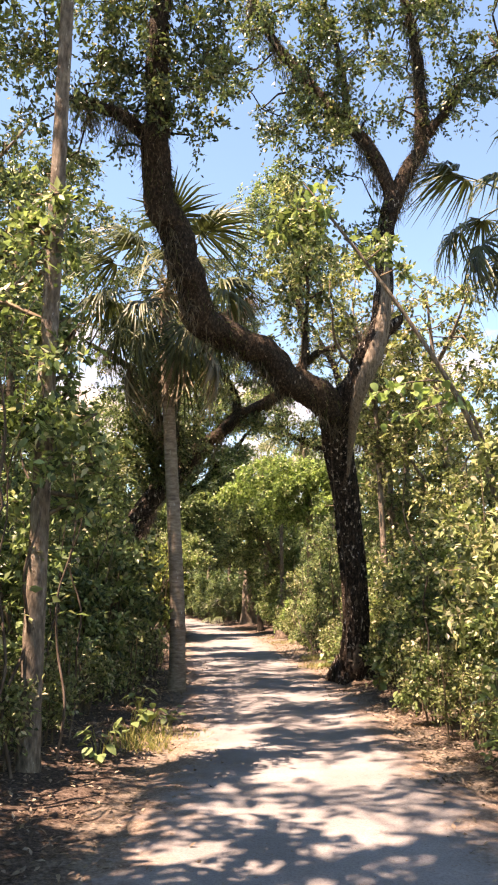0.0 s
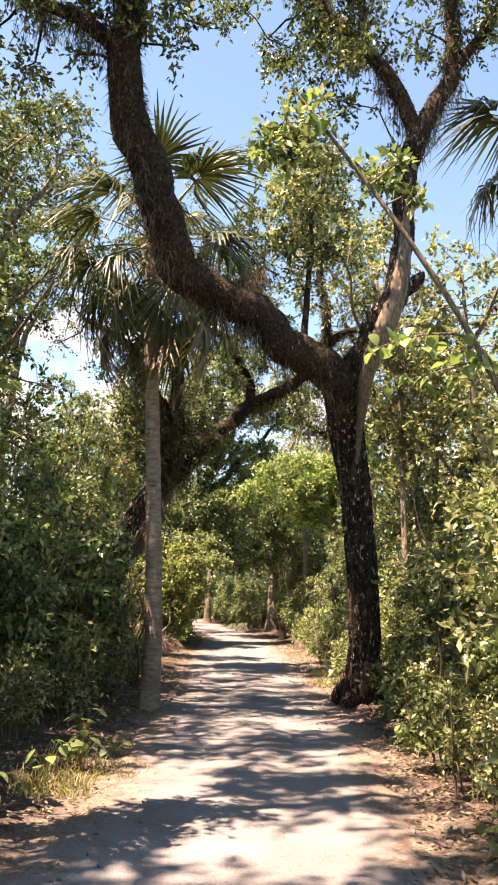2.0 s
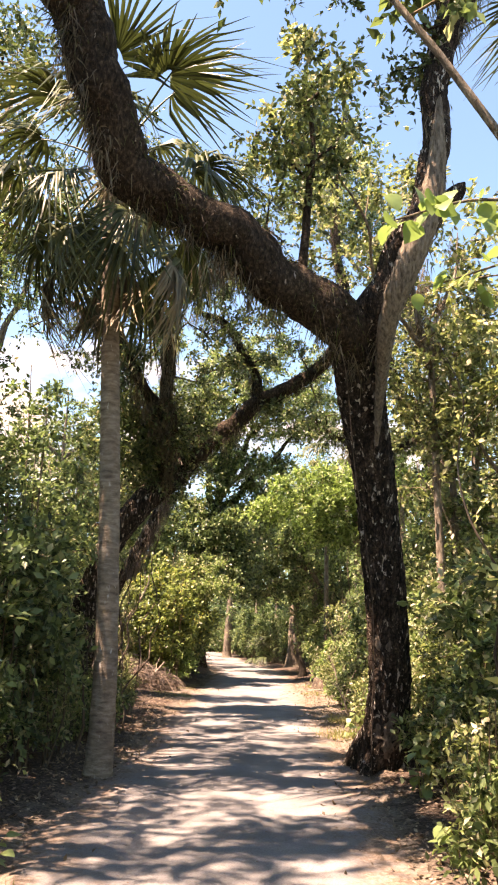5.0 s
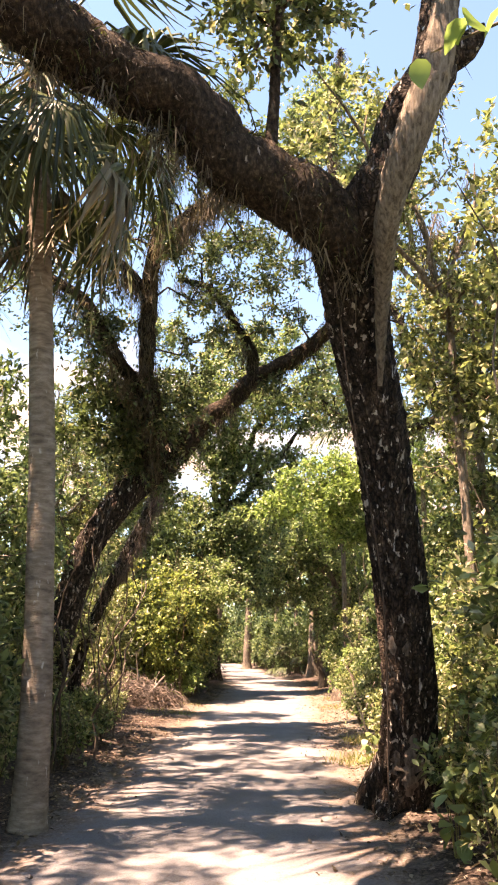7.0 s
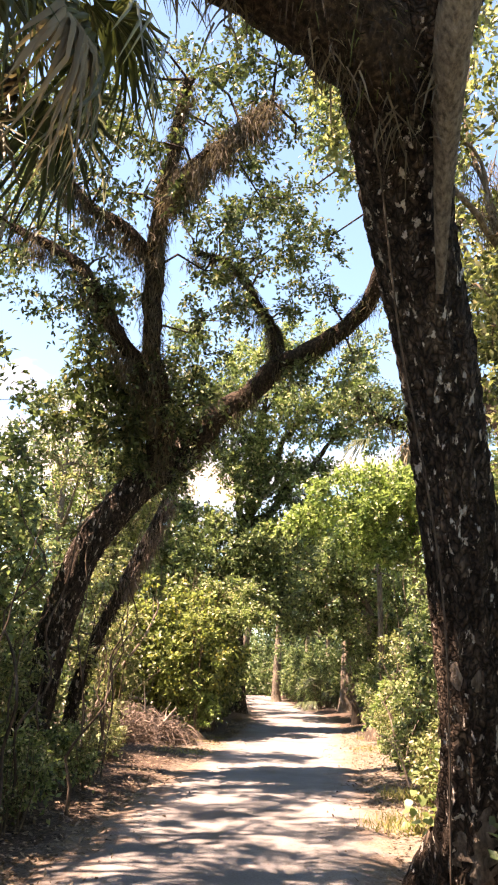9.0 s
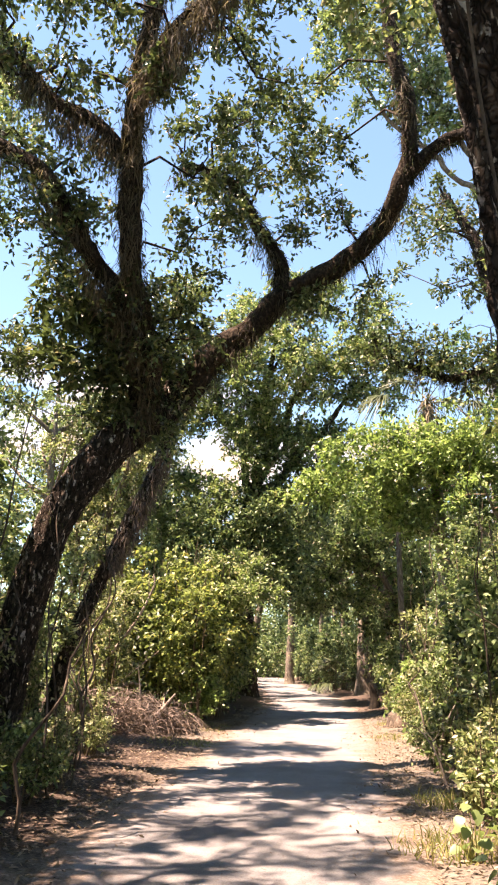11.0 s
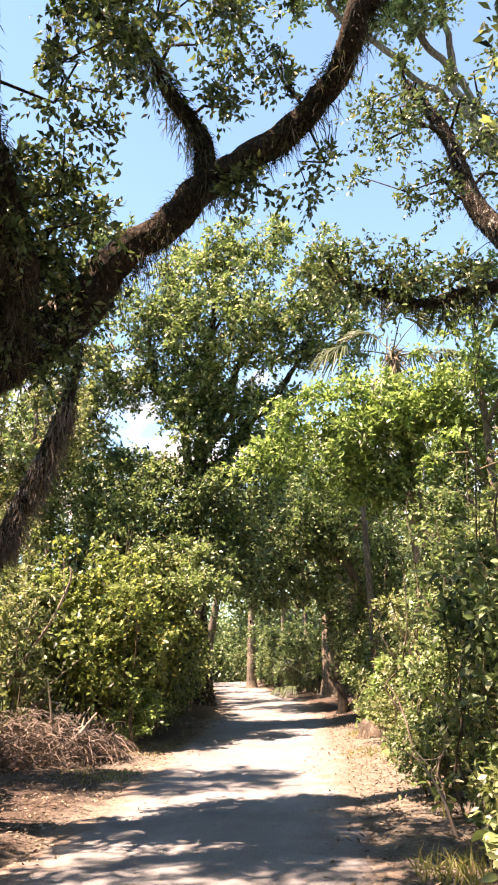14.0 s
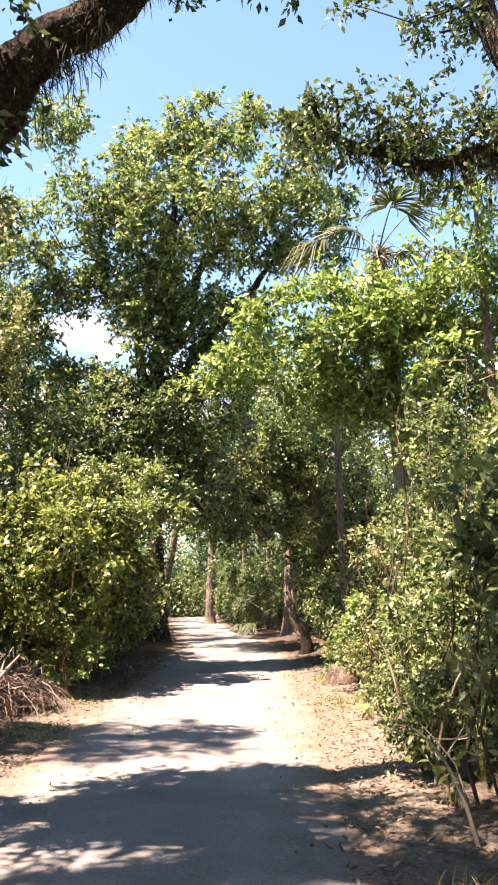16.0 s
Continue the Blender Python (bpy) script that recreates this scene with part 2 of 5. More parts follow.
def spline(points, step):
    """Places along a smooth line through points (x, y, z, r), about a step apart."""
    p = np.asarray(points, float)
    p = np.vstack([2 * p[0] - p[1], p, 2 * p[-1] - p[-2]])
    out = []
    for k in range(1, len(p) - 2):
        a, b, c, d = p[k - 1:k + 3]
        n = max(1, int(np.linalg.norm(c[:3] - b[:3]) / step))
        t = np.linspace(0, 1, n, endpoint=False)[:, None]
        out.append(0.5 * (2 * b + (c - a) * t + (2 * a - 5 * b + 4 * c - d) * t ** 2 + (3 * b - a - 3 * c + d) * t ** 3))
    out.append(p[-2][None])
    out = np.concatenate(out)
    out[:, 3] = np.maximum(out[:, 3], 0.002)
    return out


def kinked(points, step, seed, amount):
    """The smooth line through points, bent to and fro as live limbs are."""
    c = spline(points, step)
    g = np.random.default_rng(seed)
    s = np.cumsum(np.r_[0, np.linalg.norm(np.diff(c[:, :3], axis=0), axis=1)])
    fade = np.clip(s / 0.5, 0, 1) * np.clip((s[-1] - s) / 0.5, 0, 1)
    for k, wide in ((3.3, 1.0), (7.5, 0.55), (15.0, 0.25)):
        ph = g.uniform(0, 6.28, 3)
        c[:, :3] += (amount * wide * c[:, 3] * fade)[:, None] * np.sin(k * s[:, None] + ph)
    c[:, 3] *= 1 + 0.12 * amount * np.sin(5.1 * s + g.uniform(0, 6.28)) * fade
    return c


def tube(points, sides=10, step=0.15, rough=0.0, seed=0, ridges=0, kink=0.0):
    """A tapering stem along points (x, y, z, r), its skin uneven by rough."""
    c = kinked(points, step, seed, kink) if kink else spline(points, step)
    n = len(c)
    tan = unit(np.gradient(c[:, :3], axis=0))
    up = np.where(np.abs(tan[:, 2:3]) > 0.9, np.array([[1.0, 0, 0]]), np.array([[0, 0, 1.0]]))
    for k in range(1, n):
        up[k] = up[k - 1] - tan[k] * np.dot(up[k - 1], tan[k])
        up[k] /= max(np.linalg.norm(up[k]), 1e-6)
    up = unit(up - tan * np.sum(up * tan, 1, keepdims=True))
    side = np.cross(tan, up)
    a = np.linspace(0, 2 * np.pi, sides, endpoint=False)
    ring = up[:, None] * np.cos(a)[None, :, None] + side[:, None] * np.sin(a)[None, :, None]
    r = np.repeat(c[:, 3:4], sides, 1)
    if rough:
        g = np.random.default_rng(seed)
        ph = g.uniform(0, 6.28, 8)
        s = np.cumsum(np.r_[0, np.linalg.norm(np.diff(c[:, :3], axis=0), axis=1)])[:, None]
        wave = np.sin(2 * a + 1.7 * s + ph[0]) + 0.7 * np.sin(3 * a - 2.3 * s + ph[1]) + 0.6 * np.sin(5 * s + ph[2] + a)
        fine = g.normal(0, 0.55, r.shape)
        r = r * (1 + rough * (0.45 * wave + fine))
        if ridges:
            r = r * (1 + 0.05 * np.sign(np.sin(ridges * a + 0.8 * np.sin(4 * s + ph[3]))))
    v = (c[:, None, :3] + ring * r[..., None]).reshape(-1, 3)
    i = np.arange(n - 1)[:, None] * sides
    j = np.arange(sides)[None]
    k = (j + 1) % sides
    f = np.stack([i + j, i + k, i + sides + k, i + sides + j], -1).reshape(-1, 4)
    return v, f


def leaves(place, way, face, length, width):
    """Folded pointed leaves, two triangles each."""
    way, n = unit(way), len(place)
    side = unit(np.cross(way, face))
    nor = np.cross(side, way)
    length, width = np.broadcast_to(length, n)[:, None], np.broadcast_to(width, n)[:, None]
    mid = place + way * length * 0.45 + nor * width * 0.18
    v = np.stack([place, mid + side * width / 2, place + way * length, mid - side * width / 2], 1).reshape(-1, 3)
    k = np.arange(n)[:, None] * 4
    f = np.stack([k + [0, 1, 2], k + [0, 2, 3]], 1).reshape(-1, 3)
    return v, f


def foliage(g, centres, spread, twigs, per, length, width, droop=0.25, flat=0.8):
    """Leaves along short twigs that ray out from each centre."""
    n = len(centres) * twigs
    root = np.repeat(centres, twigs, 0)
    way = unit(g.normal(0, 1, (n, 3)) * [1, 1, flat])
    reach = spread * g.uniform(0.35, 1.15, n) * np.repeat(g.uniform(0.65, 1.25, len(centres)), twigs)
    s = np.repeat(np.linspace(0.3, 1.0, per)[None], n, 0) * g.uniform(0.92, 1.08, (n, per))
    d = reach[:, None] * s
    p = root[:, None] + way[:, None] * d[..., None]
    p[..., 2] -= droop * reach[:, None] * s ** 2
    p = p + g.normal(0, 0.02, p.shape)
    w = way[:, None] * 0.55 + g.normal(0, 0.55, p.shape)
    w[..., 2] -= 0.15
    face = g.normal(0, 0.55, p.shape) + [0, 0, 0.9]
    m = n * per
    size = g.uniform(0.65, 1.2, m)
    return leaves(p.reshape(-1, 3), w.reshape(-1, 3), face.reshape(-1, 3), length * size, width * size)


def ribbons(g, root, way, length, width, sag):
    """Thin blades of three joints that bend downward."""
    n = len(root)
    way = unit(way)
    side = unit(np.cross(way, g.normal(0, 1, (n, 3))))
    length = np.broadcast_to(length, n)[:, None]
    rows = []
    for t, w in ((0, 1.0), (0.5, 0.8), (1.0, 0.12)):
        c = root + way * length * t
        c = c + np.stack([np.zeros(n), np.zeros(n), -sag * length[:, 0] * t * t], 1)
        rows += [c + side * width * w / 2, c - side * width * w / 2]
    v = np.stack(rows, 1).reshape(-1, 3)
    k = np.arange(n)[:, None] * 6
    f = np.stack([k + [0, 1, 3], k + [0, 3, 2], k + [2, 3, 5], k + [2, 5, 4]], 1).reshape(-1, 3)
    return v, f


def fringe(g, points, count, length, out=0.6, under=False):
    """Roots of fringe all round a limb, pointing out of it."""
    c = spline(points, 0.05)
    k = g.integers(0, len(c), count)
    way = unit(g.normal(0, 1, (count, 3)))
    if under:
        way[:, 2] = -np.abs(way[:, 2]) - 0.8
        way = unit(way)
    root = c[k, :3] + way * c[k, 3:4] * 0.9
    return ribbons(g, root, way * out + g.normal(0, 0.45, way.shape), length * g.uniform(0.3, 1.3, count), 0.009, 0.8)


def moss_curtain(g, points, tufts, strands, length):
    """Grey-brown moss hanging in ragged tufts from a limb."""
    c = spline(points, 0.05)
    k = g.integers(0, len(c), tufts)
    base = c[k, :3] - np.stack([np.zeros(tufts), np.zeros(tufts), c[k, 3] * 0.5], 1) + g.normal(0, 0.05, (tufts, 3))
    ln = length * g.uniform(0.3, 1.2, tufts)
    n = tufts * strands
    f = g.uniform(0, 1, n)
    root = np.repeat(base, strands, 0) + g.normal(0, 0.06, (n, 3))
    root[:, 2] -= np.repeat(ln, strands) * f * 0.7
    way = np.tile([0, 0, -1.0], (n, 1)) + g.normal(0, 0.55, (n, 3))
    return ribbons(g, root, way, g.uniform(0.06, 0.2, n), 0.012, 0.5)


def scatter(g, centre, radii, n):
    """Places within an ellipsoid, crowded towards its skin."""
    w = unit(g.normal(0, 1, (n, 3))) * (g.uniform(0.12, 1, (n, 1)) ** 0.45)
    return np.asarray(centre) + w * radii


def branch_to(g, stems, centres, r=0.03, sag=0.1):
    """Thin branches that fork outward from the stems, clump to clump."""
    c = np.concatenate([spline(s, 0.2) for s in stems])
    c = np.hstack([c, np.zeros((len(c), 1))])
    near = [np.min(np.linalg.norm(c[:, :3] - q, axis=1)) for q in centres]
    out = []
    for k in np.argsort(near):
        q = centres[k]
        d = np.linalg.norm(c[:, :3] - q, axis=1)
        d = d + np.maximum(0, c[:, 2] - q[2]) * 0.5 + c[:, 4] * 0.35
        b = c[np.argmin(d)]
        m = (b[:3] + q) / 2 + g.normal(0, 0.10, 3) + [0, 0, sag]
        rr = min(b[3] * 0.75, r)
        out.append(tube([(*b[:3], rr), (*m, rr * 0.8), (*q, rr * 0.55)], 3, 0.45))
        c = np.vstack([c, [*q, rr * 0.8, b[4] + np.linalg.norm(q - b[:3])]])
    return join(out)


# ---- trail and ground ----
TRAIL_Y = [-30, -6, 0, 5, 9, 15, 20, 24, 27, 30, 37, 45, 54, 70, 95, 140]
TRAIL_X = [0.0, 0.2, 0.36, 0.42, 0.45, 0.12, -0.35, -0.58, -0.85, -1.04, -1.75, -3.15, -5.0, -8.3, -16, -34]
LEFT_Y = [-8, 6, 10, 13, 16, 19, 22, 24, 26, 27, 29, 34, 38, 42, 50, 70, 95]
LEFT_X = [-2.1, -1.95, -1.65, -1.55, -1.75, -2.15, -2.9, -3.7, -3.2, -2.5, -2.45, -3.1, -3.85, -4.75, -7.0, -11.5, -20]
RIGHT_Y = [-8, 6, 9, 13, 16, 20, 24, 28, 31, 35, 40, 44, 50, 60, 70, 95]
RIGHT_X = [2.3, 2.1, 1.9, 2.1, 1.9, 1.5, 1.3, 1.25, 1.15, 0.95, 0.25, -0.6, -2.2, -4.3, -6.2, -13]


def trail_x(y):
    return (np.interp(y - 1.5, TRAIL_Y, TRAIL_X) + np.interp(y, TRAIL_Y, TRAIL_X) + np.interp(y + 1.5, TRAIL_Y, TRAIL_X)) / 3


def left_edge(y):
    return np.interp(y, LEFT_Y, LEFT_X)


def right_edge(y):
    return np.interp(y, RIGHT_Y, RIGHT_X)


def wave(x, y, k):
    return np.sin(1.3 * k * x + 0.7 * k * y) * np.sin(0.9 * k * y - 0.5 * k * x + 1.7)


def ground_z(x, y):
    d = np.abs(x - trail_x(y))
    rise = 0.10 * np.clip((d - 1.15) / 1.3, 0, 1) ** 1.3
    lumps = (0.035 * wave(x, y, 2.1) + 0.018 * wave(x, y, 6.3)) * np.clip((d - 0.9) / 0.8, 0, 1)
    return rise + lumps - 0.03 * np.clip(1.55 - d, 0, 0.3) / 0.3


def build_ground():
    xs = np.concatenate([-np.geomspace(700, 9.4, 22), np.arange(-9, 7.01, 0.2), np.geomspace(7.4, 700, 22)])
    ys = np.concatenate([-np.geomspace(500, 7.4, 16), np.arange(-7, 50.01, 0.28), np.geomspace(51, 900, 34)])
    x, y = np.meshgrid(xs, ys)
    z = np.where((np.abs(x) < 40) & (y < 120), ground_z(x, y), 0.1)
    v = np.stack([x, y, z], -1).reshape(-1, 3)
    i, j = np.meshgrid(np.arange(len(ys) - 1), np.arange(len(xs) - 1), indexing="ij")
    k = (i * len(xs) + j).ravel()
    f = np.stack([k, k + 1, k + len(xs) + 1, k + len(xs)], 1)
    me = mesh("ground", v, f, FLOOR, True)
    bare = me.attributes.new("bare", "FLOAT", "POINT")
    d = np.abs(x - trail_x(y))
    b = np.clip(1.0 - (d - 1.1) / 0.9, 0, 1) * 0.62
    # sunny verges made paler: the sun on them is put into the soil colour
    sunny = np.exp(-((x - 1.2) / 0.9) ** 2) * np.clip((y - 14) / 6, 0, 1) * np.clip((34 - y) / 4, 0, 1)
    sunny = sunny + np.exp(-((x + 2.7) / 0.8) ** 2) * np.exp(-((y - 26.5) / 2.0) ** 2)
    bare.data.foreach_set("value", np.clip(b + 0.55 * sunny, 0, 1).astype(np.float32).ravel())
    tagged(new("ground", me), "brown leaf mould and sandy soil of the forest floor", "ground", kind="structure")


def build_trail():
    ys = np.concatenate([np.arange(-10, 62, 0.14), np.arange(62, 130, 1.0)])
    us = np.linspace(-1, 1, 33)
    y, u = np.meshgrid(ys, us, indexing="ij")
    half = 1.62 + 0.10 * np.sin(0.9 * y + 3 * np.sign(u)) * np.abs(u) + 0.07 * np.sin(3.1 * y + np.sign(u)) * np.abs(u) + 0.04 * np.sin(11 * y) * np.abs(u)
    half = half + 0.1 * np.clip((y - 24) / 8, 0, 1) - 0.16 * np.clip((15 - y) / 6, 0, 1)
    x = trail_x(y) + half * u
    z = 0.012 + 0.010 * wave(x, y, 3.0) + 0.006 * wave(x, y, 9.0) - 0.05 * np.clip(np.abs(u) - 0.80, 0, 1) / 0.20
    z = z - 0.012 * np.exp(-((np.abs(u) - 0.30) / 0.12) ** 2)
    v = np.stack([x, y, z], -1).reshape(-1, 3)
    i, j = np.meshgrid(np.arange(len(ys) - 1), np.arange(len(us) - 1), indexing="ij")
    k = (i * len(us) + j).ravel()
    f = np.stack([k, k + 1, k + len(us) + 1, k + len(us)], 1)
    me = mesh("path", v, f, SAND, True)
    me.attributes.new("edge", "FLOAT", "POINT").data.foreach_set("value", np.abs(u).astype(np.float32).ravel())
    tagged(new("path", me), "pale trodden sand footpath dappled with shade", "path", kind="structure")


build_ground()
build_trail()


# ---- great oaks ----
def tree(name, label, stems, centres, leaf, look_of=(0.45, 14, 9, 0.09, 0.045), bark=OAK_BARK, seed=1, sides=18, step=0.1,
         limb_bark=None, moss=(), fern=(), moss_len=0.5, twig_r=0.03, rough=0.05, ridges=0, grey={}, kink=0.0):
    """A tree: the first stem is the trunk, the others limbs; leaf clumps at the centres."""
    g = np.random.default_rng(seed)
    base = np.array(stems[0][0][:3])
    top = thing(name, label, "tree", tuple(base))

    def put(pname, vf, mat, plabel="", smooth=False):
        return part(pname, mesh(pname, vf[0] - base, vf[1], mat, smooth), top, plabel)

    rods = [put("trunk", tube(stems[0], sides, step * 0.6, rough, seed, ridges), bark, "", True)]
    for k, s in enumerate(stems[1:]):
        rods.append(put("limb", tube(s, max(8, sides * 2 // 3), step, rough * 1.5, seed + k + 1, 0, kink), grey.get(k + 1, limb_bark or bark), "", True))
    if len(centres):
        put("branch_tangle", branch_to(g, stems, centres, twig_r), TWIG if limb_bark is None else limb_bark, "", True)
        spread, twigs, per, ll, lw = look_of
        put("crown", foliage(g, centres, spread, twigs, per, ll, lw), leaf, "", False)
    for k, n in moss:
        v, f = moss_curtain(g, stems[k], n * 2, 26, moss_len)
        part("moss", mesh("moss", v - base, f, MOSS), rods[k], "grey-brown hanging moss")
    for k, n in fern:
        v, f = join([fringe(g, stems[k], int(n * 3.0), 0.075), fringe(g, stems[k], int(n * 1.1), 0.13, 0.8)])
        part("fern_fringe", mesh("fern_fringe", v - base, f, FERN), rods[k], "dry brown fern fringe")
    return top


def oak_over_trail():
    g = np.random.default_rng(11)
    trunk = [(1.83, 14.65, -0.1, 0.44), (1.81, 14.5, 0.12, 0.36), (1.82, 14.25, 0.5, 0.255), (1.83, 13.9, 1.2, 0.22), (1.77, 13.65, 2.0, 0.215),
             (1.65, 13.3, 3.1, 0.22), (1.49, 12.9, 3.95, 0.25), (1.42, 12.35, 4.5, 0.28)]
    left = [(1.46, 12.45, 4.35, 0.24), (1.15, 12.0, 4.62, 0.25), (0.65, 11.8, 4.85, 0.235), (0.05, 11.45, 5.2, 0.235), (-0.56, 10.98, 5.47, 0.24), (-0.87, 10.5, 5.95, 0.23),
            (-1.03, 10.2, 6.5, 0.22), (-1.24, 9.85, 7.3, 0.20), (-1.22, 9.6, 8.4, 0.165), (-1.15, 9.4, 9.7, 0.11), (-1.0, 9.2, 11.2, 0.07)]
    right = [(1.40, 12.45, 4.35, 0.20), (1.62, 12.1, 4.7, 0.20), (1.82, 11.95, 5.15, 0.19), (2.05, 11.9, 5.5, 0.17), (2.17, 11.9, 6.1, 0.15), (2.22, 11.9, 7.1, 0.14), (2.44, 11.9, 8.0, 0.15)]
    fork_l = [(2.44, 11.9, 7.9, 0.12), (2.15, 11.9, 8.6, 0.11), (1.75, 11.9, 9.3, 0.10), (1.1, 11.9, 10.0, 0.09), (0.45, 11.8, 10.9, 0.07), (0.0, 11.6, 11.8, 0.04)]
    fork_r = [(2.44, 11.9, 7.9, 0.13), (2.7, 11.9, 8.5, 0.13), (2.92, 11.9, 9.0, 0.11), (2.95, 11.9, 10.3, 0.09), (2.7, 11.7, 11.8, 0.05)]
    arm = [(2.92, 11.9, 8.9, 0.08), (3.3, 11.8, 9.4, 0.07), (3.7, 11.7, 10.0, 0.055), (4.3, 11.6, 10.4, 0.03)]
    top = [(1.7, 11.9, 9.3, 0.06), (1.6, 11.8, 10.4, 0.05), (1.3, 11.6, 11.6, 0.03)]
    cross = [(-1.25, 9.8, 7.6, 0.09), (-1.7, 9.5, 7.9, 0.08), (-2.3, 9.3, 8.0, 0.05)]
    sprout = [(0.85, 11.85, 4.85, 0.05), (0.9, 11.8, 5.5, 0.04), (0.95, 11.7, 6.3, 0.03), (0.85, 11.6, 7.0, 0.012)]
    stub = [(2.1, 11.9, 5.6, 0.12), (2.32, 11.85, 5.72, 0.10), (2.42, 11.8, 5.82, 0.06), (2.45, 11.78, 5.86, 0.01)]
    c = np.vstack([scatter(g, (0.5, 11.6, 10.3), (1.3, 1.4, 1.3), 44), scatter(g, (2.6, 11.6, 10.6), (1.8, 1.6, 1.7), 76), scatter(g, (1.2, 11.6, 8.9), (1.1, 1.0, 0.9), 26),
                   scatter(g, (-1.3, 9.4, 9.4), (1.1, 1.2, 1.8), 46), scatter(g, (-2.3, 9.3, 8.2), (1.0, 0.8, 1.0), 26), scatter(g, (3.9, 11.6, 9.6), (0.9, 1.0, 0.9), 14),
                   scatter(g, (-0.6, 9.6, 8.4), (0.7, 0.7, 1.1), 16), scatter(g, (-2.0, 9.4, 10.6), (1.6, 1.6, 1.2), 40), scatter(g, (1.4, 11.2, 12.2), (2.4, 1.8, 0.9), 40),
                   scatter(g, (0.9, 11.7, 6.3), (0.45, 0.4, 0.75), 12), scatter(g, (2.2, 11.8, 7.4), (0.5, 0.5, 0.5), 5)])
    ob = tree("oak_tree", "leaning live oak with dark lichen-spotted bark and forked limbs", [trunk, left, right, fork_l, fork_r, arm, top, cross, stub, sprout], c, OAK_LEAF,
              (0.37, 13, 10, 0.085, 0.042), OAK_BARK, 11, 44, 0.07, LIMB_BARK, ((1, 52), (3, 26), (4, 26), (7, 14), (2, 6), (6, 10)), ((1, 4200), (3, 900), (4, 900), (5, 300), (7, 300)), 0.42, 0.025, 0.045, 11, {2: OAK_BARK, 8: OAK_BARK}, 0.16)
    vine = tube([(1.62, 13.9, 0.0, 0.006), (1.62, 13.4, 1.8, 0.006), (1.42, 12.98, 3.2, 0.006), (1.28, 12.3, 4.2, 0.005), (1.0, 11.7, 4.8, 0.004)], 6, 0.1)
    part("vine", mesh("vine", vine[0] - np.array(trunk[0][:3]), vine[1], VINE_BARK, True), ob, "thin pale vine up the trunk")
    burl = tube([(1.76, 13.79, 1.20, 0.06), (1.77, 13.76, 1.34, 0.11), (1.77, 13.73, 1.46, 0.13), (1.76, 13.75, 1.53, 0.11), (1.76, 13.79, 1.57, 0.04)], 16, 0.025, 0.12, 5)
    part("burl", mesh("burl", burl[0] - np.array(trunk[0][:3]), burl[1], DEAD_WOOD_GREY, True), ob, "grey knobbly burl")
    strap = tube([(1.64, 12.88, 3.45, 0.02), (1.66, 12.5, 3.95, 0.055), (1.72, 12.0, 4.55, 0.10), (1.93, 11.80, 5.1, 0.125), (2.10, 11.77, 5.6, 0.115), (2.19, 11.78, 6.2, 0.085), (2.24, 11.80, 6.9, 0.02)], 22, 0.035, 0.05, 12, 9)
    part("strap_root", mesh("strap_root", strap[0] - np.array(trunk[0][:3]), strap[1], STRAP, True), ob, "pale ropey strap of bark up the limb")
    scar = tube([(1.81, 14.30, 0.12, 0.12), (1.80, 14.17, 0.4, 0.16), (1.81, 14.03, 0.75, 0.15), (1.80, 13.88, 1.2, 0.15), (1.78, 13.80, 1.4, 0.10)], 22, 0.03, 0.14, 8, 7)
    part("scar", mesh("scar", scar[0] - np.array(trunk[0][:3]), scar[1], DEAD_WOOD_GREY, True), ob, "grey worn patch of bare wood on the trunk")
    for k, (a, ln) in enumerate(((0.2, 0.6), (1.6, 0.3), (2.7, 0.15), (4.2, 0.25), (5.6, 0.6))):
        dx, dy = math.cos(a), math.sin(a)
        rt = tube([(1.82 + 0.2 * dx, 14.5 + 0.2 * dy, 0.42, 0.10), (1.82 + 0.36 * dx, 14.52 + 0.36 * dy, 0.12, 0.11), (1.82 + (0.4 + ln * 0.6) * dx, 14.52 + (0.4 + ln * 0.6) * dy, -0.04, 0.06)], 12, 0.05, 0.06, k)
        part("root", mesh("root", rt[0] - np.array(trunk[0][:3]), rt[1], OAK_BARK, True), ob)


